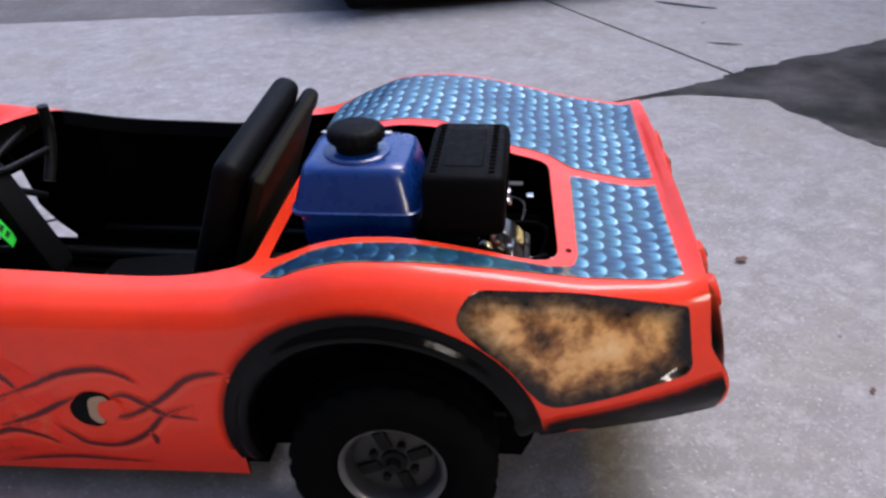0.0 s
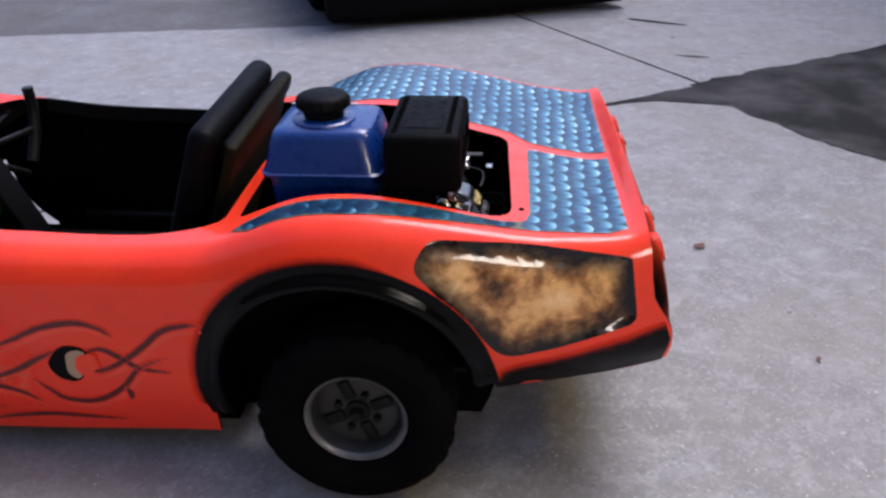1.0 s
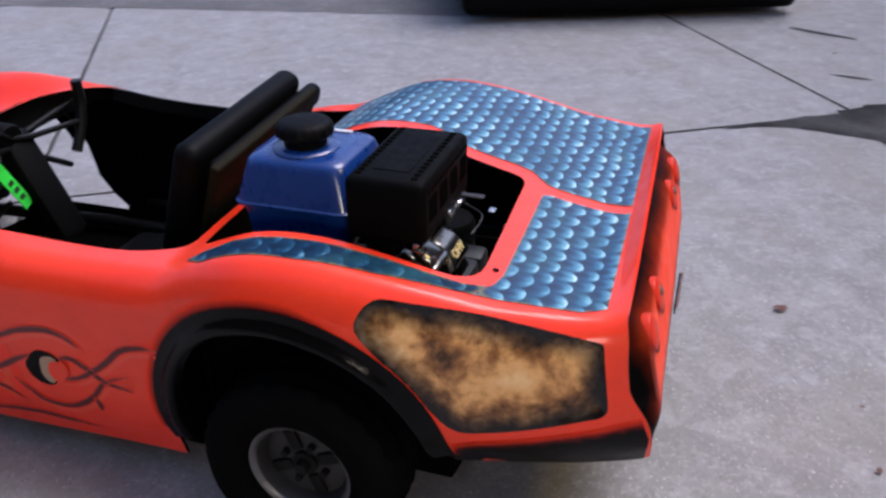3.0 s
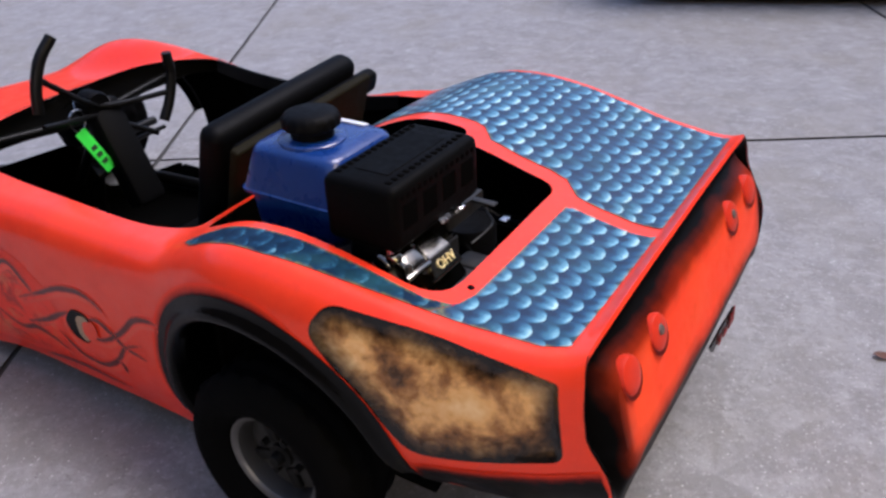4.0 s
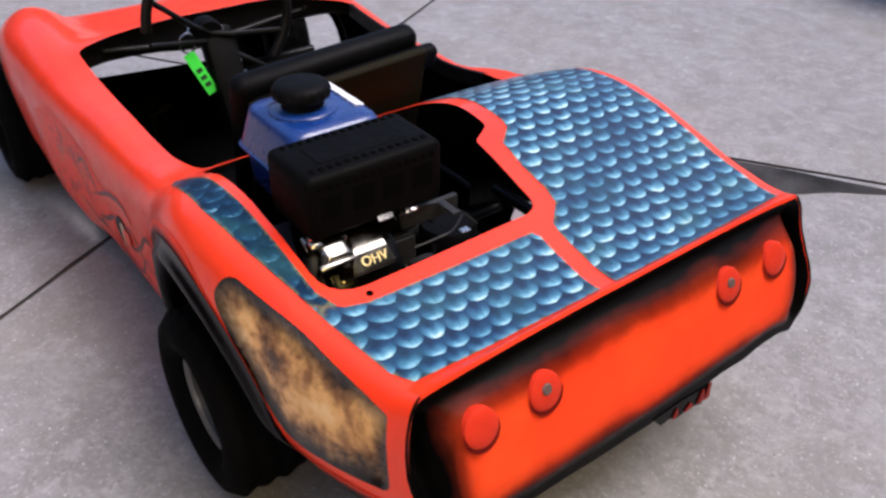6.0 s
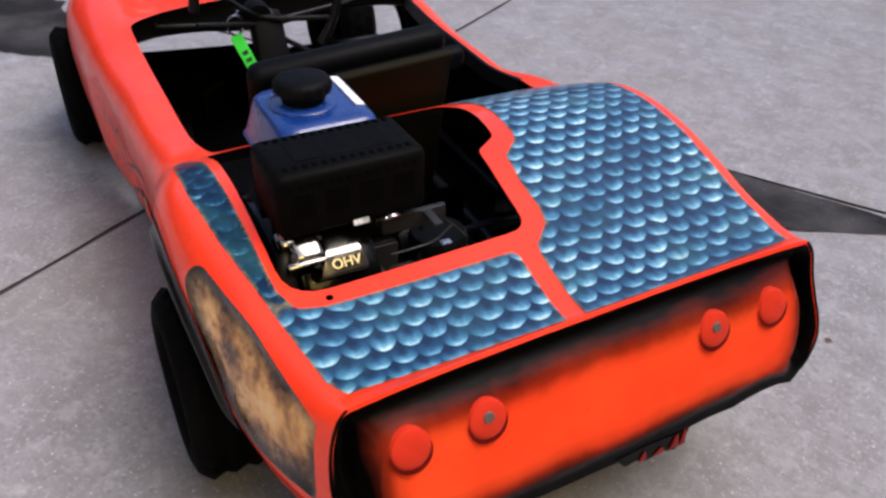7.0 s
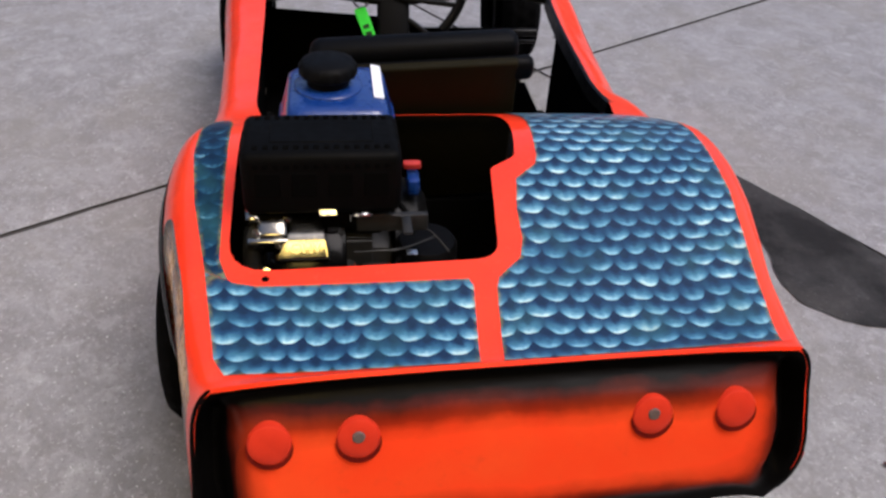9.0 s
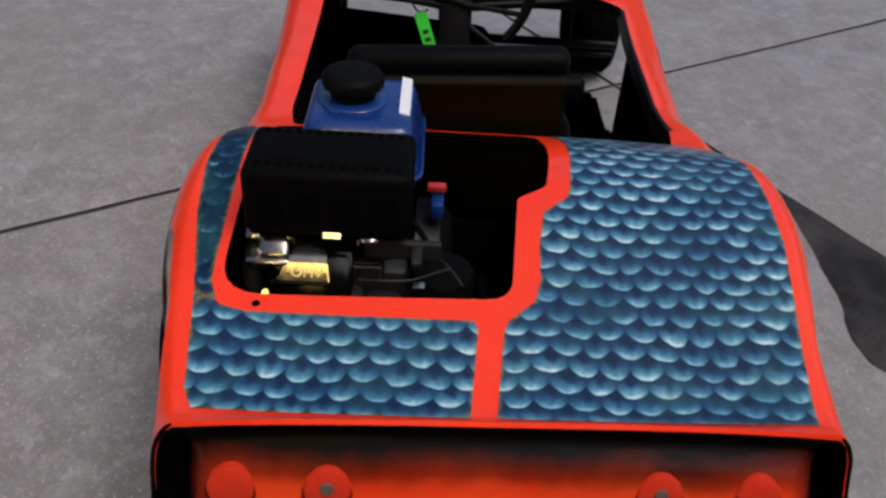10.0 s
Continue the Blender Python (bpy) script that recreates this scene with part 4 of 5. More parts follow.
for s in (-1, 1):
    bm = bmesh.new()
    box(bm, (0.60, 0.006, 0.30), (-0.56, s * 0.385, 0.27), 0.002)
    part("inner_panel", bm, M_BLACK, kart, "black inner side panel")
bm = bmesh.new()
box(bm, (0.012, 0.54, 0.16), (-0.245, -0.09, 0.20), 0.003)
part("firewall", bm, M_BLACK, kart, "black panel behind the seat")

bm = bmesh.new()
prism(bm, rounded([(-0.425, 0.07), (0.385, 0.07), (0.385, 0.10), (0.12, 0.125), (0.05, 0.290), (-0.425, 0.325)], [0.01, 0.01, 0.01, 0.04, 0.03, 0.02]), -1.196, -1.190, "x")
part("toe_board", bm, M_BLACK, kart, "black toe board ahead of the pedals")

# Black edging that stands on the rim of the cockpit.
bm = bmesh.new()
grid = []
for i in range(41):
    x = -0.93 + 0.60 * i / 40
    y = 0.3655 - 0.001 * i / 40
    z = SHELL.ray_cast((x, y + 0.004, 1), (0, 0, -1))[0].z
    h = 0.005 * min(1, i / 4, (40 - i) / 8)
    grid.append([bm.verts.new(p) for p in ((x, y - 0.007, z - 0.03), (x, y - 0.006, z + h), (x, y - 0.002, z + h + 0.002), (x, y + 0.003, z + h), (x, y + 0.005, z + 0.001))])
for a, b in zip(grid, grid[1:]):
    for k in range(4):
        bm.faces.new((a[k], a[k + 1], b[k + 1], b[k]))
part("rim_edging", bm, M_FRAME, shell, "black edging along the cockpit rim")

# ---- steering ----
yoke_mid = Vector((-0.825, -0.060, 0.520))
bm = bmesh.new()
turn = Matrix.Rotation(radians(-22), 3, "X")
def yoke_point(y, z, x=0.0):
    return yoke_mid + turn @ Vector((x, y, z))
for s in (-1, 1):
    tube(bm, smooth_line([yoke_point(s * 0.150, 0.110), yoke_point(s * 0.172, 0.06), yoke_point(s * 0.175, 0.0), yoke_point(s * 0.165, -0.05)]), 0.0125, 10)
    tube(bm, [yoke_point(s * 0.170, 0.02), yoke_point(s * 0.05, -0.02, -0.02), yoke_point(0, -0.03, -0.03)], 0.007, 8)
    tube(bm, [yoke_point(s * 0.150, -0.08), yoke_point(0, -0.05, -0.03)], 0.007, 8)
steer = part("steering_yoke", bm, M_FRAME, kart, "black tubular two-grip steering yoke")
bm = bmesh.new()
lathe(bm, [(0.0, 0.015), (0.030, 0.015), (0.034, 0.008), (0.034, -0.03), (0.0, -0.03)], 20, "x", yoke_point(0, -0.03, -0.04))
part("steering_hub", bm, M_CAP, steer, "black steering hub")
frame_tube("steering_column", [(-0.86, -0.045, 0.50), (-1.05, -0.045, 0.25)], 0.012)
bm = bmesh.new()
box(bm, (0.26, 0.080, 0.060), (-0.835, -0.050, 0.375), 0.015, Matrix.Rotation(radians(66), 3, "Y"))
part("column_cover", bm, M_CAP, kart, "black plastic column cover")
for y in (-0.18, 0.05):
    bm = bmesh.new()
    tube(bm, [(-1.12, y, 0.09), (-1.10, y, 0.21), (-1.09, y + 0.05, 0.235)], 0.007, 8)
    part("pedal", bm, M_FRAME, kart, "bent rod pedal")

# ---- seat ----
seat = group_at("seat", (-0.45, -0.04, 0.11))
tagged(seat, "black vinyl kart seat with a board behind its padded back", "seat")


def pad(name, size, place, tilt, mat, bevel, label=""):
    bm = bmesh.new()
    box(bm, size, (0, 0, 0), bevel, None, 4)
    ob = part(name, bm, mat, seat, label)
    ob.matrix_basis = pose(place[0] + (0.470 if tilt > 0 else 0.45), place[1] + 0.0, place[2] - 0.115, 4.2 if tilt > 0 else 0, tilt, 0)
    return ob


pad("back_cushion", (0.055, 0.40, 0.46), (-0.385, 0.0, 0.405), 20, M_VINYL, 0.024, "padded black vinyl back")
pad("seat_board", (0.020, 0.38, 0.40), (-0.328, 0.0, 0.40), 20, M_BOARD, 0.006, "brown back board")
pad("board_edge", (0.035, 0.40, 0.05), (-0.276, 0.01, 0.565), 20, M_VINYL, 0.016, "rolled black vinyl edge")
pad("seat_cushion", (0.36, 0.44, 0.07), (-0.60, 0.0, 0.155), -6, M_VINYL, 0.028, "padded black vinyl seat")

# Bright washer through the board's edge.
bm = bmesh.new()
lathe(bm, [(0.0, 0.004), (0.005, 0.004), (0.0055, 0.0015), (0.011, 0.001), (0.0115, -0.004)], 16, "x")
washer = part("washer", bm, M_STEEL, seat, "bright steel bolt and washer")
washer.matrix_basis = pose(-0.276 + 0.470 + 0.014, 0.165, 0.565 - 0.115, 4.2, 20, 0)

# ---- engine ----
engine = group_at("engine", (0.0, -0.2, 0.14))
tagged(engine, "small black petrol engine with blue fuel tank", "engine")
E0 = Vector((0.0, -0.2, 0.14))


def engine_part(name, bm, mat, label="", parent=None):
    bmesh.ops.translate(bm, vec=-E0, verts=bm.verts)
    return part(name, bm, mat, parent or engine, label)


# Tank: two pressed halves with a seam flange and a raised, rounded top.
bm = bmesh.new()
TX, TY = (-0.174, 0.032), (-0.303, -0.112)
mx, my, hx, hy = (TX[0] + TX[1]) / 2, (TY[0] + TY[1]) / 2, (TX[1] - TX[0]) / 2, (TY[1] - TY[0]) / 2
levels = [(0.470, 0.86), (0.476, 0.90), (0.490, 0.915), (0.536, 0.945), (0.540, 1.045), (0.545, 1.05), (0.547, 1.02), (0.560, 0.985), (0.588, 0.915), (0.603, 0.875), (0.612, 0.845), (0.6175, 0.79), (0.6205, 0.62)]
prev = None
for z, k in levels:
    ring = [bm.verts.new((x, y, z)) for x, y in rounded([(mx - hx * k, my - hy * k), (mx + hx * k, my - hy * k), (mx + hx * k, my + hy * k), (mx - hx * k, my + hy * k)], 0.028, 5)]
    if prev:
        for i in range(len(ring)):
            bm.faces.new((prev[i], prev[(i + 1) % len(ring)], ring[(i + 1) % len(ring)], ring[i]))
    else:
        bm.faces.new(ring[::-1])
    prev = ring
bm.faces.new(prev)
tank = engine_part("fuel_tank", bm, M_BLUE, "blue enamelled fuel tank")
bm = bmesh.new()
lathe(bm, [(0.0, 0.668), (0.033, 0.6675), (0.043, 0.6635), (0.0465, 0.657), (0.0465, 0.645), (0.043, 0.641), (0.036, 0.637), (0.034, 0.605)], 72, "z", (-0.075, -0.222, 0), knurl=lambda k, h: 0.0018 if 0.643 < h < 0.660 and k % 4 < 2 else 0.0)
engine_part("fuel_cap", bm, M_CAP, "black ribbed fuel cap", tank).matrix_basis = pose(0, 0, 0)
bm = bmesh.new()
lathe(bm, [(0.0, 0.626), (0.052, 0.626), (0.056, 0.623), (0.058, 0.612)], 36, "z", (-0.075, -0.222, 0))
engine_part("filler_collar", bm, M_BLUE, "", tank)
# A thin white bar along the right edge of the tank's top.
bm = bmesh.new()
box(bm, (0.122, 0.017, 0.0024), (-0.091, -0.1405, 0.6205), 0.0, Matrix.Rotation(radians(-13), 3, "X"))
engine_part("white_strip", bm, M_WHITE, "narrow white strip", tank)

# Heat shield over the silencer, with rows of slots in its top.
bm = bmesh.new()
box(bm, (0.130, 0.232, 0.104), (0.111, -0.235, 0.583), 0.014, None, 3)
shield = engine_part("muffler_shield", bm, M_MUFFLER, "satin black perforated muffler shield")
bm = bmesh.new()
for i in range(14):
    for x in (0.064, 0.154):
        box(bm, (0.010, 0.0075, 0.003), (x, -0.235 + (i - 6.5) * 0.0145, 0.6352), 0.001, None, 1)
engine_part("slot_pattern", bm, M_BLACK, "rows of small punched slots", shield)["kind"] = "stuff"
bm = bmesh.new()
box(bm, (0.060, 0.150, 0.002), (0.109, -0.235, 0.6352), 0.0009, None, 1)
engine_part("shield_emboss", bm, M_MUFFLER, "raised plain field", shield)
for i in range(4):
    bm = bmesh.new()
    box(bm, (0.003, 0.036, 0.040), (0.1755, -0.235 + (i - 1.5) * 0.052, 0.585), 0.0012, None, 1)
    engine_part("shield_window", bm, M_BLACK, "dark punched opening", shield)
bm = bmesh.new()
for i in range(14):
    box(bm, (0.003, 0.0075, 0.008), (0.1755, -0.235 + (i - 6.5) * 0.0145, 0.6165), 0.001, None, 1)
engine_part("slot_pattern", bm, M_BLACK, "row of small punched slots", shield)["kind"] = "stuff"
bm = bmesh.new()
lathe(bm, [(0.0, 0.105), (0.030, 0.102), (0.042, 0.088), (0.042, -0.088), (0.030, -0.102), (0.0, -0.105)], 28, "y", (0.108, -0.235, 0.500))
engine_part("muffler", bm, M_MUFFLER, "dark sooty round muffler under the shield")
bm = bmesh.new()
box(bm, (0.004, 0.026, 0.010), (0.1785, -0.228, 0.5385), 0.001, Matrix.Rotation(radians(-40), 3, "Y"), 1)
engine_part("shield_tab", bm, M_STEEL, "bright bent metal tab", shield)

# Cylinder head with fins, chromed valve cover, crankcase.
bm = bmesh.new()
box(bm, (0.20, 0.20, 0.20), (-0.02, -0.22, 0.30), 0.02)
engine_part("crankcase", bm, M_CAST, "grimy cast crankcase")
for k in range(9):
    bm = bmesh.new()
    box(bm, (0.006, 0.17, 0.14), (0.075 + k * 0.010, -0.245, 0.40), 0.002, None, 1)
    engine_part("cooling_fin", bm, M_CAST, "cast cooling fin")
bm = bmesh.new()
lean_head = Matrix.Rotation(radians(48), 3, "Y")
COVER = Vector((0.180, -0.262, 0.484))
prism(bm, rounded([(0.126, 0.478), (0.190, 0.458), (0.209, 0.4755), (0.186, 0.502), (0.142, 0.520), (0.130, 0.510)], [0.004, 0.004, 0.004, 0.007, 0.008, 0.006], 4), -0.298, -0.226, "y")
for v in bm.verts:
    up = min(max((v.co.z - 0.462) / 0.052, 0.0), 1.0)
    v.co.y = -0.314 + 0.034 * up if v.co.y < -0.262 else -0.226 - 0.012 * up
ends = [e for e in bm.edges if e.is_manifold and abs(e.verts[0].co.y - e.verts[1].co.y) < 0.03 and any(len(f.verts) > 4 for f in e.link_faces)]
bmesh.ops.bevel(bm, geom=ends, offset=0.004, segments=3, affect="EDGES", profile=0.5)
cover = engine_part("valve_cover", bm, M_COVER, "chromed valve cover")
bm = bmesh.new()
box(bm, (0.090, 0.126, 0.010), COVER + lean_head @ Vector((0.012, -0.002, -0.024)), 0.004, lean_head)
engine_part("cover_flange", bm, M_BLACK_PAINT, "", cover)
bm = bmesh.new()
box(bm, (0.104, 0.126, 0.076), COVER + lean_head @ Vector((0.026, -0.002, -0.054)), 0.012, lean_head)
engine_part("rocker_box", bm, M_BLACK_PAINT, "black rocker box", cover)
for dx, dy in ((-0.040, -0.058), (-0.040, 0.058), (0.040, -0.060)):
    bm = bmesh.new()
    lathe(bm, [(0.0, 0.008), (0.006, 0.008), (0.0065, -0.004), (0.010, -0.005), (0.010, -0.008)], 6, "z")
    bmesh.ops.rotate(bm, cent=(0, 0, 0), matrix=lean_head, verts=bm.verts)
    bmesh.ops.translate(bm, vec=COVER + lean_head @ Vector((dx, dy, -0.018)), verts=bm.verts)
    engine_part("bolt", bm, M_CHROME, "", cover)


def lettering(text, size, depth, mat, name):
    c = bpy.data.curves.new(name, "FONT")
    c.body, c.size, c.extrude, c.align_x, c.align_y = text, size, depth, "CENTER", "CENTER"
    tmp = new("letters", c)
    me = bpy.data.meshes.new_from_object(tmp.evaluated_get(bpy.context.evaluated_depsgraph_get()))
    bpy.data.objects.remove(tmp)
    me.materials.clear()
    me.materials.append(mat)
    ob = new(name, me)
    return ob


letters = lettering("OHV", 0.021, 0.0012, M_BRASS, "cover_lettering")
letters.parent = cover
letters.matrix_basis = Matrix.Translation(Vector((0.1990, -0.262, 0.4880)) - E0) @ Matrix.Rotation(radians(49), 4, "Y") @ Matrix.Translation((0, 0, 0.0006)) @ Matrix.Rotation(radians(90), 4, "Z")
tagged(letters, "gilt raised letters OHV")

# Carburettor side, linkage, hoses, ignition, recoil housing.
def blob(name, mat, fill, label=""):
    bm = bmesh.new()
    fill(bm)
    return engine_part(name, bm, mat, label)


blob("cylinder_head", M_CAST, lambda bm: box(bm, (0.10, 0.15, 0.10), (0.165, -0.26, 0.385), 0.012), "dark cast cylinder head")
blob("air_filter", M_CAP, lambda bm: lathe(bm, [(0.0, 0.06), (0.045, 0.058), (0.05, 0.05), (0.05, -0.02), (0.0, -0.02)], 28, "z", (0.12, -0.07, 0.385)), "round black air filter")
blob("carburettor", M_CAST, lambda bm: (box(bm, (0.06, 0.05, 0.06), (0.185, -0.155, 0.40), 0.01), lathe(bm, [(0.0, -0.05), (0.02, -0.05), (0.024, -0.04), (0.024, 0.0)], 20, "z", (0.185, -0.155, 0.385))), "cast carburettor")
RING = [(0.167 + 0.010 * math.sin(a), -0.176 + 0.013 * math.cos(a), 0.526 + 0.006 * math.sin(a)) for a in np.linspace(0, math.tau, 21)[:-1]]
blob("throttle_eyelet", M_STEEL, lambda bm: tube(bm, RING, 0.0035, 8, True), "bright plated throttle eyelet")
blob("throttle_lever", M_CHROME, lambda bm: (box(bm, (0.030, 0.012, 0.003), (0.150, -0.190, 0.523), 0.001), tube(bm, [(0.152, -0.194, 0.505), (0.152, -0.194, 0.550)], 0.0022, 8), lathe(bm, [(0.0, 0.534), (0.006, 0.533), (0.0065, 0.516)], 8, "z", (0.140, -0.200, 0))), "small plated throttle lever")
blob("governor_rod", M_CAST, lambda bm: tube(bm, smooth_line([(0.200, -0.190, 0.480), (0.204, -0.155, 0.484), (0.196, -0.115, 0.482), (0.150, -0.060, 0.470)]), 0.0018, 8), "thin bright governor rod")
blob("bracket", M_CAST, lambda bm: (box(bm, (0.012, 0.110, 0.030), (0.150, -0.130, 0.500), 0.003), box(bm, (0.050, 0.014, 0.004), (0.175, -0.110, 0.512), 0.001)), "dark cast linkage bracket")
blob("plated_rod", M_CAST, lambda bm: tube(bm, smooth_line([(0.165, -0.165, 0.522), (0.16, -0.12, 0.516), (0.15, -0.07, 0.48), (0.165, -0.04, 0.45)]), 0.0013, 8), "thin plated linkage rod")
blob("fuel_hose", M_RUBBER, lambda bm: tube(bm, smooth_line([(0.03, -0.13, 0.48), (0.09, -0.09, 0.45), (0.15, -0.12, 0.42), (0.185, -0.15, 0.42)]), 0.005, 8), "black rubber fuel hose")
blob("spark_lead", M_RUBBER, lambda bm: tube(bm, smooth_line([(0.235, -0.19, 0.40), (0.245, -0.13, 0.43), (0.20, -0.07, 0.41), (0.10, -0.04, 0.38), (0.02, -0.05, 0.36)]), 0.0045, 8), "black spark plug lead")
blob("spark_cap", M_CAP, lambda bm: tube(bm, [(0.20, -0.20, 0.39), (0.235, -0.19, 0.40), (0.25, -0.185, 0.405)], [0.010, 0.011, 0.008], 12), "black spark plug cap")
tilt = Matrix.Rotation(radians(34), 3, "Y")
blob("exhaust_port", M_COVER, lambda bm: (box(bm, (0.062, 0.050, 0.040), (0.152, -0.312, 0.500), 0.010, tilt, 3), box(bm, (0.030, 0.072, 0.026), (0.146, -0.318, 0.512), 0.008, tilt, 3)), "worn bright exhaust port")
blob("exhaust_flange", M_COVER, lambda bm: (box(bm, (0.010, 0.060, 0.050), (0.176, -0.318, 0.478), 0.003, tilt, 2), box(bm, (0.020, 0.022, 0.022), (0.160, -0.340, 0.520), 0.006, tilt, 2)), "worn bright exhaust flange")
for px, py, pz in ((0.158, -0.343, 0.534), (0.182, -0.335, 0.505), (0.144, -0.296, 0.530), (0.186, -0.302, 0.492)):
    blob("flange_nut", M_STEEL, lambda bm: lathe(bm, [(0.0, pz + 0.007), (0.0045, pz + 0.0065), (0.006, pz + 0.002), (0.006, pz - 0.008)], 6, "z", (px, py, 0)), "bright steel nut")
blob("exhaust_pipe", M_CAST, lambda bm: tube(bm, smooth_line([(0.15, -0.33, 0.40), (0.17, -0.345, 0.44), (0.15, -0.34, 0.49), (0.11, -0.32, 0.50)]), 0.014, 12), "short exhaust pipe")
blob("blower_housing", M_FRAME, lambda bm: (lathe(bm, [(0.0, 0.025), (0.09, 0.02), (0.115, 0.0), (0.12, -0.04), (0.0, -0.045)], 36, "y", (-0.03, -0.075, 0.33))), "black recoil starter housing")
blob("engine_switch", M_RED, lambda bm: box(bm, (0.016, 0.030, 0.012), (-0.018, -0.084, 0.500), 0.003), "small red switch")
blob("switch_box", M_BLUE, lambda bm: box(bm, (0.045, 0.022, 0.030), (-0.010, -0.082, 0.470), 0.006), "small blue box")
blob("grey_label", M_STEEL, lambda bm: box(bm, (0.012, 0.016, 0.002), (0.213, -0.105, 0.487), 0.0005), "small pale label")
blob("engine_mount", M_FRAME, lambda bm: box(bm, (0.34, 0.34, 0.012), (0.05, -0.19, 0.185), 0.003), "black mounting plate")
for i in range(3):
    blob("chrome_bolt", M_CHROME, lambda bm: lathe(bm, [(0.0, 0.006), (0.007, 0.006), (0.0075, -0.01)], 6, "z", (0.15 - 0.03 * i, -0.345 + 0.012 * i, 0.478 - 0.01 * i)), "plated bolt")
for y in (0.02, 0.16):
    frame_tube("bay_strut", [(-0.2, y, 0.17), (0.36, y, 0.17)], 0.012)
frame_tube("bay_strut", [(-0.20, 0.30, 0.235), (0.24, 0.30, 0.235)], 0.014)
bm = bmesh.new()
lathe(bm, [(0.0, 0.0025), (0.0045, 0.002), (0.006, 0.0)], 12, "z", (0.276, -0.318, 0))
screw_hit = SHELL.ray_cast((0.276, -0.318, 1), (0, 0, -1))[0]
bmesh.ops.translate(bm, vec=(0, 0, screw_hit.z), verts=bm.verts)
part("deck_screw", bm, M_BLACK_PAINT, shell, "dark deck screw")

# ---- key ring and tag ----
tag = group_at("key_tag", (-0.852, -0.132, 0.446))
tagged(tag, "bright green plastic key tag hanging on a steel ring", "key tag")
bm = bmesh.new()
tube(bm, [(0.0, 0.020 * math.cos(a), 0.034 + 0.024 * math.sin(a)) for a in np.linspace(0, math.tau, 25)[:-1]], 0.0026, 8, True)
part("key_ring", bm, M_STEEL, tag, "steel split ring")
bm = bmesh.new()
box(bm, (0.003, 0.030, 0.112), (0.004, 0, -0.046), 0.0012, None, 1)
plate = part("tag_plate", bm, M_TAG, tag, "bright green plastic plate")
plate.rotation_euler = (radians(20), radians(-14), 0)
for i in range(3):
    bm = bmesh.new()
    box(bm, (0.0008, 0.015, 0.010), (0.0058, 0, -0.038 - 0.019 * i), 0.0)
    part("mark", bm, M_INK, plate, "dark unreadable mark")
bm = bmesh.new()
tube(bm, smooth_line([(0.0, 0.0, 0.056), (-0.05, 0.03, 0.06), (-0.13, 0.05, 0.02)]), 0.002, 8)
part("key", bm, M_CHROME, tag, "plated key")

# ---- loose bits on the concrete ----
def leaf(x, y, size, turn, label):
    bm = bmesh.new()
    n = 9
    left, right, mid = [], [], []
    for i in range(n):
        t = i / (n - 1)
        w = size * 0.28 * math.sin(math.pi * t) ** 0.8 * (1 + 0.25 * noise.noise((t * 5, x, y)))
        z = 0.004 + 0.10 * size * math.sin(t * 5 + x * 9)**2
        mid.append(bm.verts.new((size * (t - 0.5), 0, z)))
        left.append(bm.verts.new((size * (t - 0.5), w, z + 0.25 * w)))
        right.append(bm.verts.new((size * (t - 0.5), -w, z + 0.15 * w)))
    for i in range(n - 1):
        for a, b in ((left, mid), (mid, right)):
            bm.faces.new((a[i], a[i + 1], b[i + 1], b[i]))
    bmesh.ops.remove_doubles(bm, verts=bm.verts, dist=1e-5)
    ob = part("leaf", bm, M_LEAF)
    ob.matrix_basis = pose(x, y, 0.001, 0, 0, turn)
    return tagged(ob, label, "leaf", "dry leaves on the concrete")


for lx, ly, ls, la in ((0.777, 0.512, 0.040, 20), (0.942, -0.02, 0.020, 70), (0.289, 0.816, 0.018, 30), (0.93, 0.17, 0.012, 0), (1.05, 2.86, 0.03, 60)):
    leaf(lx, ly, ls, la, "small curled reddish-brown leaf lying on concrete")


# ---- parked car, end on, beyond the kart ----
car = group_at("parked_car", (0.06, 3.30, 0))
car.rotation_euler = (0, 0, radians(20.5))
tagged(car, "dark parked car standing end-on on the concrete", "car")


def car_section(w, zb, zt):
    return rounded([(-w, zb), (w, zb), (w * 0.94, zt), (-w * 0.94, zt)], 0.08, 4)


bm = bmesh.new()
prev = None
for y, w, zb, zt in ((0.0, 0.86, 0.22, 0.55), (0.05, 0.94, 0.16, 0.70), (0.25, 0.96, 0.16, 0.78), (0.9, 0.95, 0.20, 0.92), (2.2, 0.95, 0.20, 0.98), (3.4, 0.95, 0.20, 0.98), (4.2, 0.93, 0.24, 0.92), (4.45, 0.80, 0.32, 0.80)):
    ring = [bm.verts.new((px, y, pz)) for px, pz in car_section(w, zb, zt)]
    if prev:
        for i in range(len(ring)):
            bm.faces.new((prev[i], prev[(i + 1) % len(ring)], ring[(i + 1) % len(ring)], ring[i]))
    else:
        bm.faces.new(ring)
    prev = ring
bm.faces.new(prev)
part("car_body", bm, M_CAR, car, "dark painted car body")
bm = bmesh.new()
prev = None
for y, w, zt in ((0.95, 0.74, 0.93), (1.45, 0.68, 1.36), (2.2, 0.66, 1.42), (3.0, 0.66, 1.40), (3.7, 0.72, 0.98)):
    ring = [bm.verts.new((px, y, pz)) for px, pz in rounded([(-0.80, 0.90), (0.80, 0.90), (w, zt), (-w, zt)], 0.06, 3)]
    if prev:
        for i in range(len(ring)):
            bm.faces.new((prev[i], prev[(i + 1) % len(ring)], ring[(i + 1) % len(ring)], ring[i]))
    else:
        bm.faces.new(ring)
    prev = ring
bm.faces.new(prev)
part("cabin", bm, M_GLASS_DARK, car, "tinted window glass cabin")
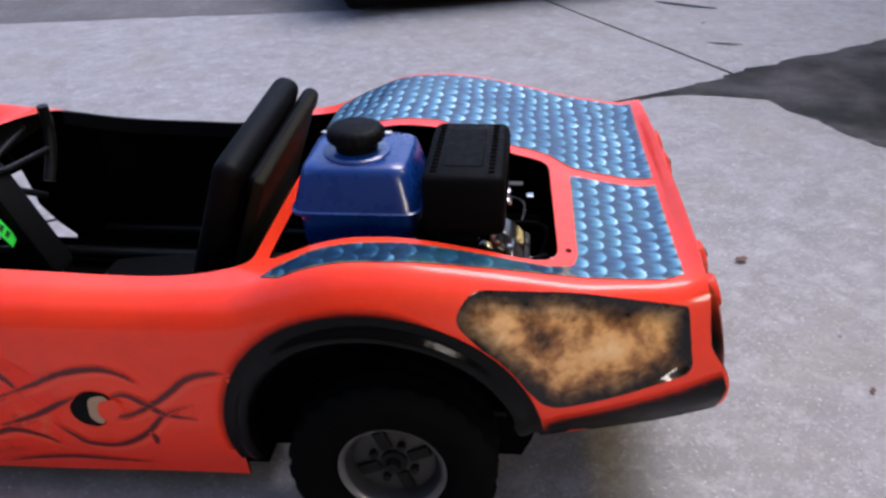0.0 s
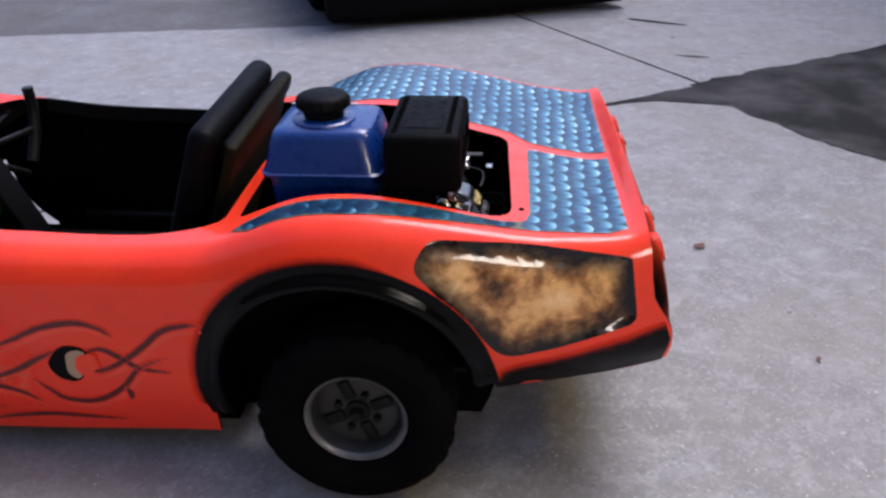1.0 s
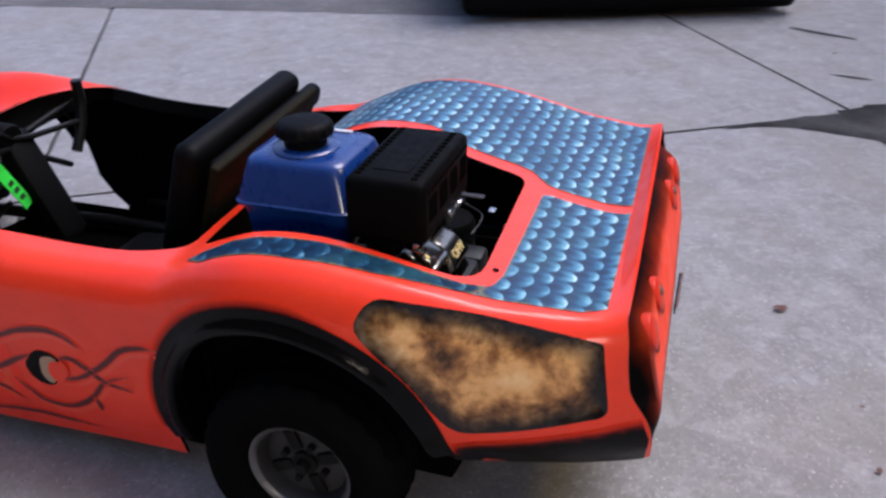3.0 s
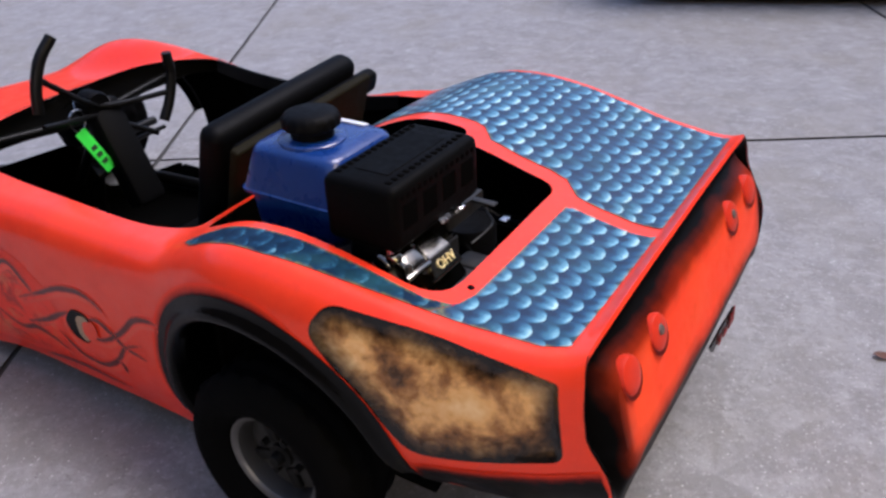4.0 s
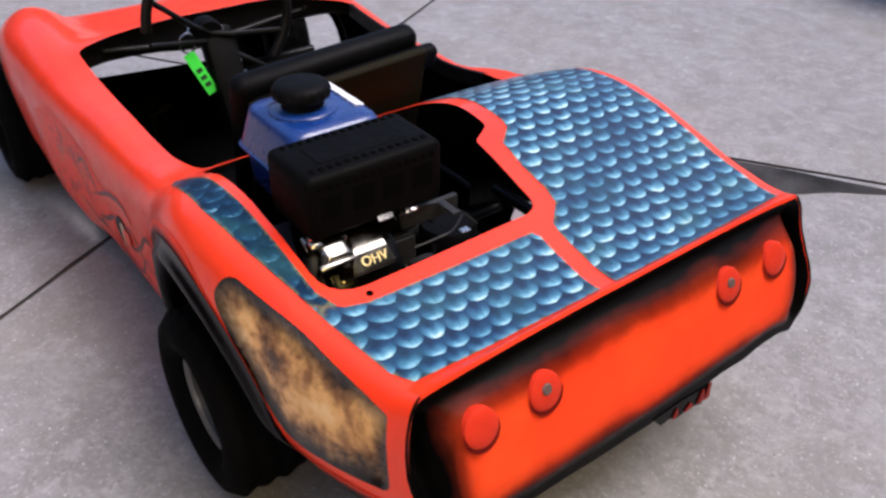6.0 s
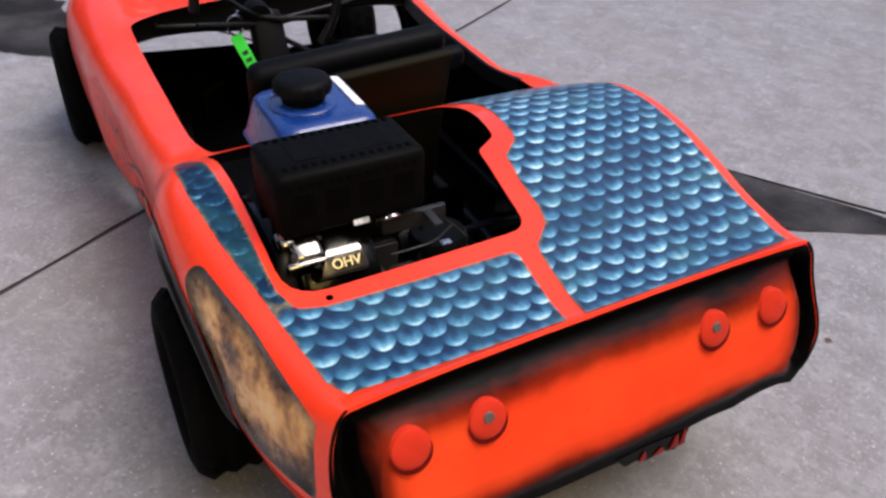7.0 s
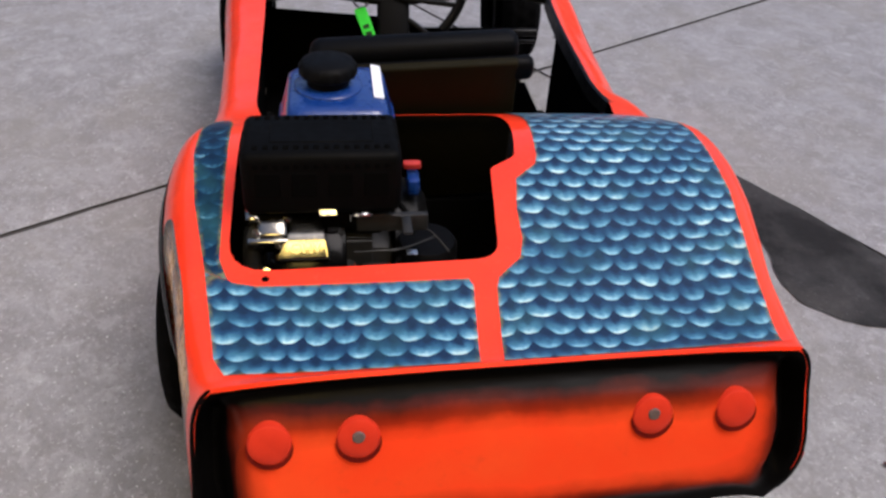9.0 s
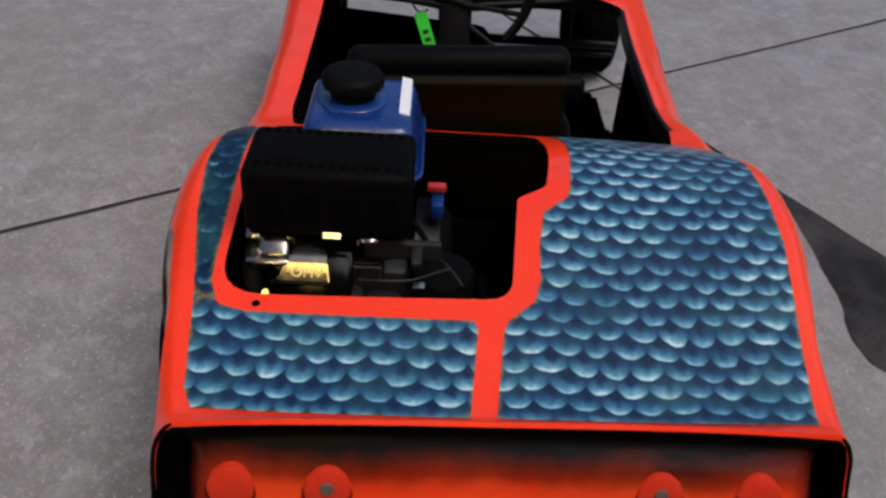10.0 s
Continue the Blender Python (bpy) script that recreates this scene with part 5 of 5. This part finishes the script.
# The bumper reaches down far enough to stand in for shade beneath.
bm = bmesh.new()
box(bm, (1.80, 0.12, 0.34), (0, 0.05, 0.205), 0.05, None, 3)
part("bumper", bm, M_CAP, car, "black plastic bumper drawn low as shade under the car")
bm = bmesh.new()
box(bm, (1.66, 4.1, 0.08), (0, 2.25, 0.15), 0.01)
part("underbody", bm, M_BLACK, car, "black underbody")
for sx in (-1, 1):
    bm = bmesh.new()
    box(bm, (0.30, 0.04, 0.12), (sx * 0.66, 0.035, 0.56), 0.02, Matrix.Rotation(radians(sx * 12), 3, "Z"))
    part("lamp", bm, M_LENS, car, "red car lamp")
    for wy in (0.62, 3.35):
        bm = bmesh.new()
        lathe(bm, [(0.19, 0.0), (0.22, 0.015), (0.29, 0.012), (0.318, -0.02), (0.322, -0.10), (0.318, -0.18), (0.29, -0.21), (0.19, -0.20)], 48, "x", (0, 0, 0), caps=False)
        tyre = part("tyre", bm, M_RUBBER, car, "black car tyre")
        tyre.matrix_basis = pose(sx * 0.90, wy, 0.322) @ Matrix.Diagonal((sx, 1, 1, 1))
        bm = bmesh.new()
        lathe(bm, [(0.195, 0.0), (0.18, -0.015), (0.15, -0.03), (0.06, -0.02), (0.0, -0.015)], 32, "x", caps=False)
        part("rim", bm, M_RIM, tyre, "grey alloy rim")


# ---- unseen walls that block low sky, and added lamps ----
M_WALL = varied("plain_brown_wall", (0.07, 0.055, 0.045), (0.12, 0.095, 0.08), 12, (0.7, 0.9))


def blocking_wall(name, size, place, mat, label):
    bm = bmesh.new()
    box(bm, size, place, 0.01)
    ob = part(name, bm, mat)
    return tagged(ob, label, "wall", kind="structure")


# Out of view; added to darken reflections and deepen the shadows.
blocking_wall("wall_south", (11.2, 0.2, 3.2), (-1.6, -3.9, 1.6), M_WALL, "unseen brown wall added to block the southern sky")
blocking_wall("wall_east", (0.2, 13.8, 6.0), (4.1, 3.0, 3.0), M_WALL, "unseen brown wall added to block the eastern sky")
blocking_wall("wall_north", (11.2, 0.2, 2.2), (-1.6, 9.8, 1.1), M_WALL, "unseen brown wall added to block the low northern sky")
blocking_wall("wall_west", (0.2, 13.6, 2.2), (-7.1, 2.95, 1.1), M_WALL, "unseen brown wall added to block the low western sky")
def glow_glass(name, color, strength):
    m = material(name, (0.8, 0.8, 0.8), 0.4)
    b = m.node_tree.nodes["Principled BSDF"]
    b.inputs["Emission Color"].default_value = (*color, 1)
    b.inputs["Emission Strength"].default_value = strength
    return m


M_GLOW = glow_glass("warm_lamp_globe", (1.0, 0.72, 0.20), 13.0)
M_GLOW_PALE = glow_glass("pale_fill_globe", (1.0, 0.86, 0.66), 17.0)


def unseen_lamp(place, turn, reach, size, mat, label):
    """An unseen glowing bowl at the end of an arm, added for its light and reflections."""
    lamp = group_at("unseen_lamp", place)
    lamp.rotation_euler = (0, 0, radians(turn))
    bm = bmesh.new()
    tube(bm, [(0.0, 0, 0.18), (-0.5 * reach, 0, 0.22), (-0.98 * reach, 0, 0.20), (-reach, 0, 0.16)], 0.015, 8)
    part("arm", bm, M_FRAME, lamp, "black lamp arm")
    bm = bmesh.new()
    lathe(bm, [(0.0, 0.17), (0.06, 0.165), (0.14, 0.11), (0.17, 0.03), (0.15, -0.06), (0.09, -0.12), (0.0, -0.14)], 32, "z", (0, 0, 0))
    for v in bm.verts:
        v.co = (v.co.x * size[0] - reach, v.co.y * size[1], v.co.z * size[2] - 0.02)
    part("bowl", bm, mat, lamp, "warm glowing bowl added for its light")
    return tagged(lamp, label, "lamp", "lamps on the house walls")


# Out of view; stands for the source of the valve cover's warm reflection.
unseen_lamp((4.0, -0.46, 2.73), 0, 1.58, (1.5, 3.1, 1.5), M_GLOW, "unseen long warm lamp bowl, source of the warm reflection")
# Out of view; added as fill for the left flank and gold panel.
unseen_lamp((1.70, -3.8, 1.22), -90, 0.45, (0.8, 2.6, 1.6), M_GLOW_PALE, "unseen long pale lamp bowl added to brighten the left flank")
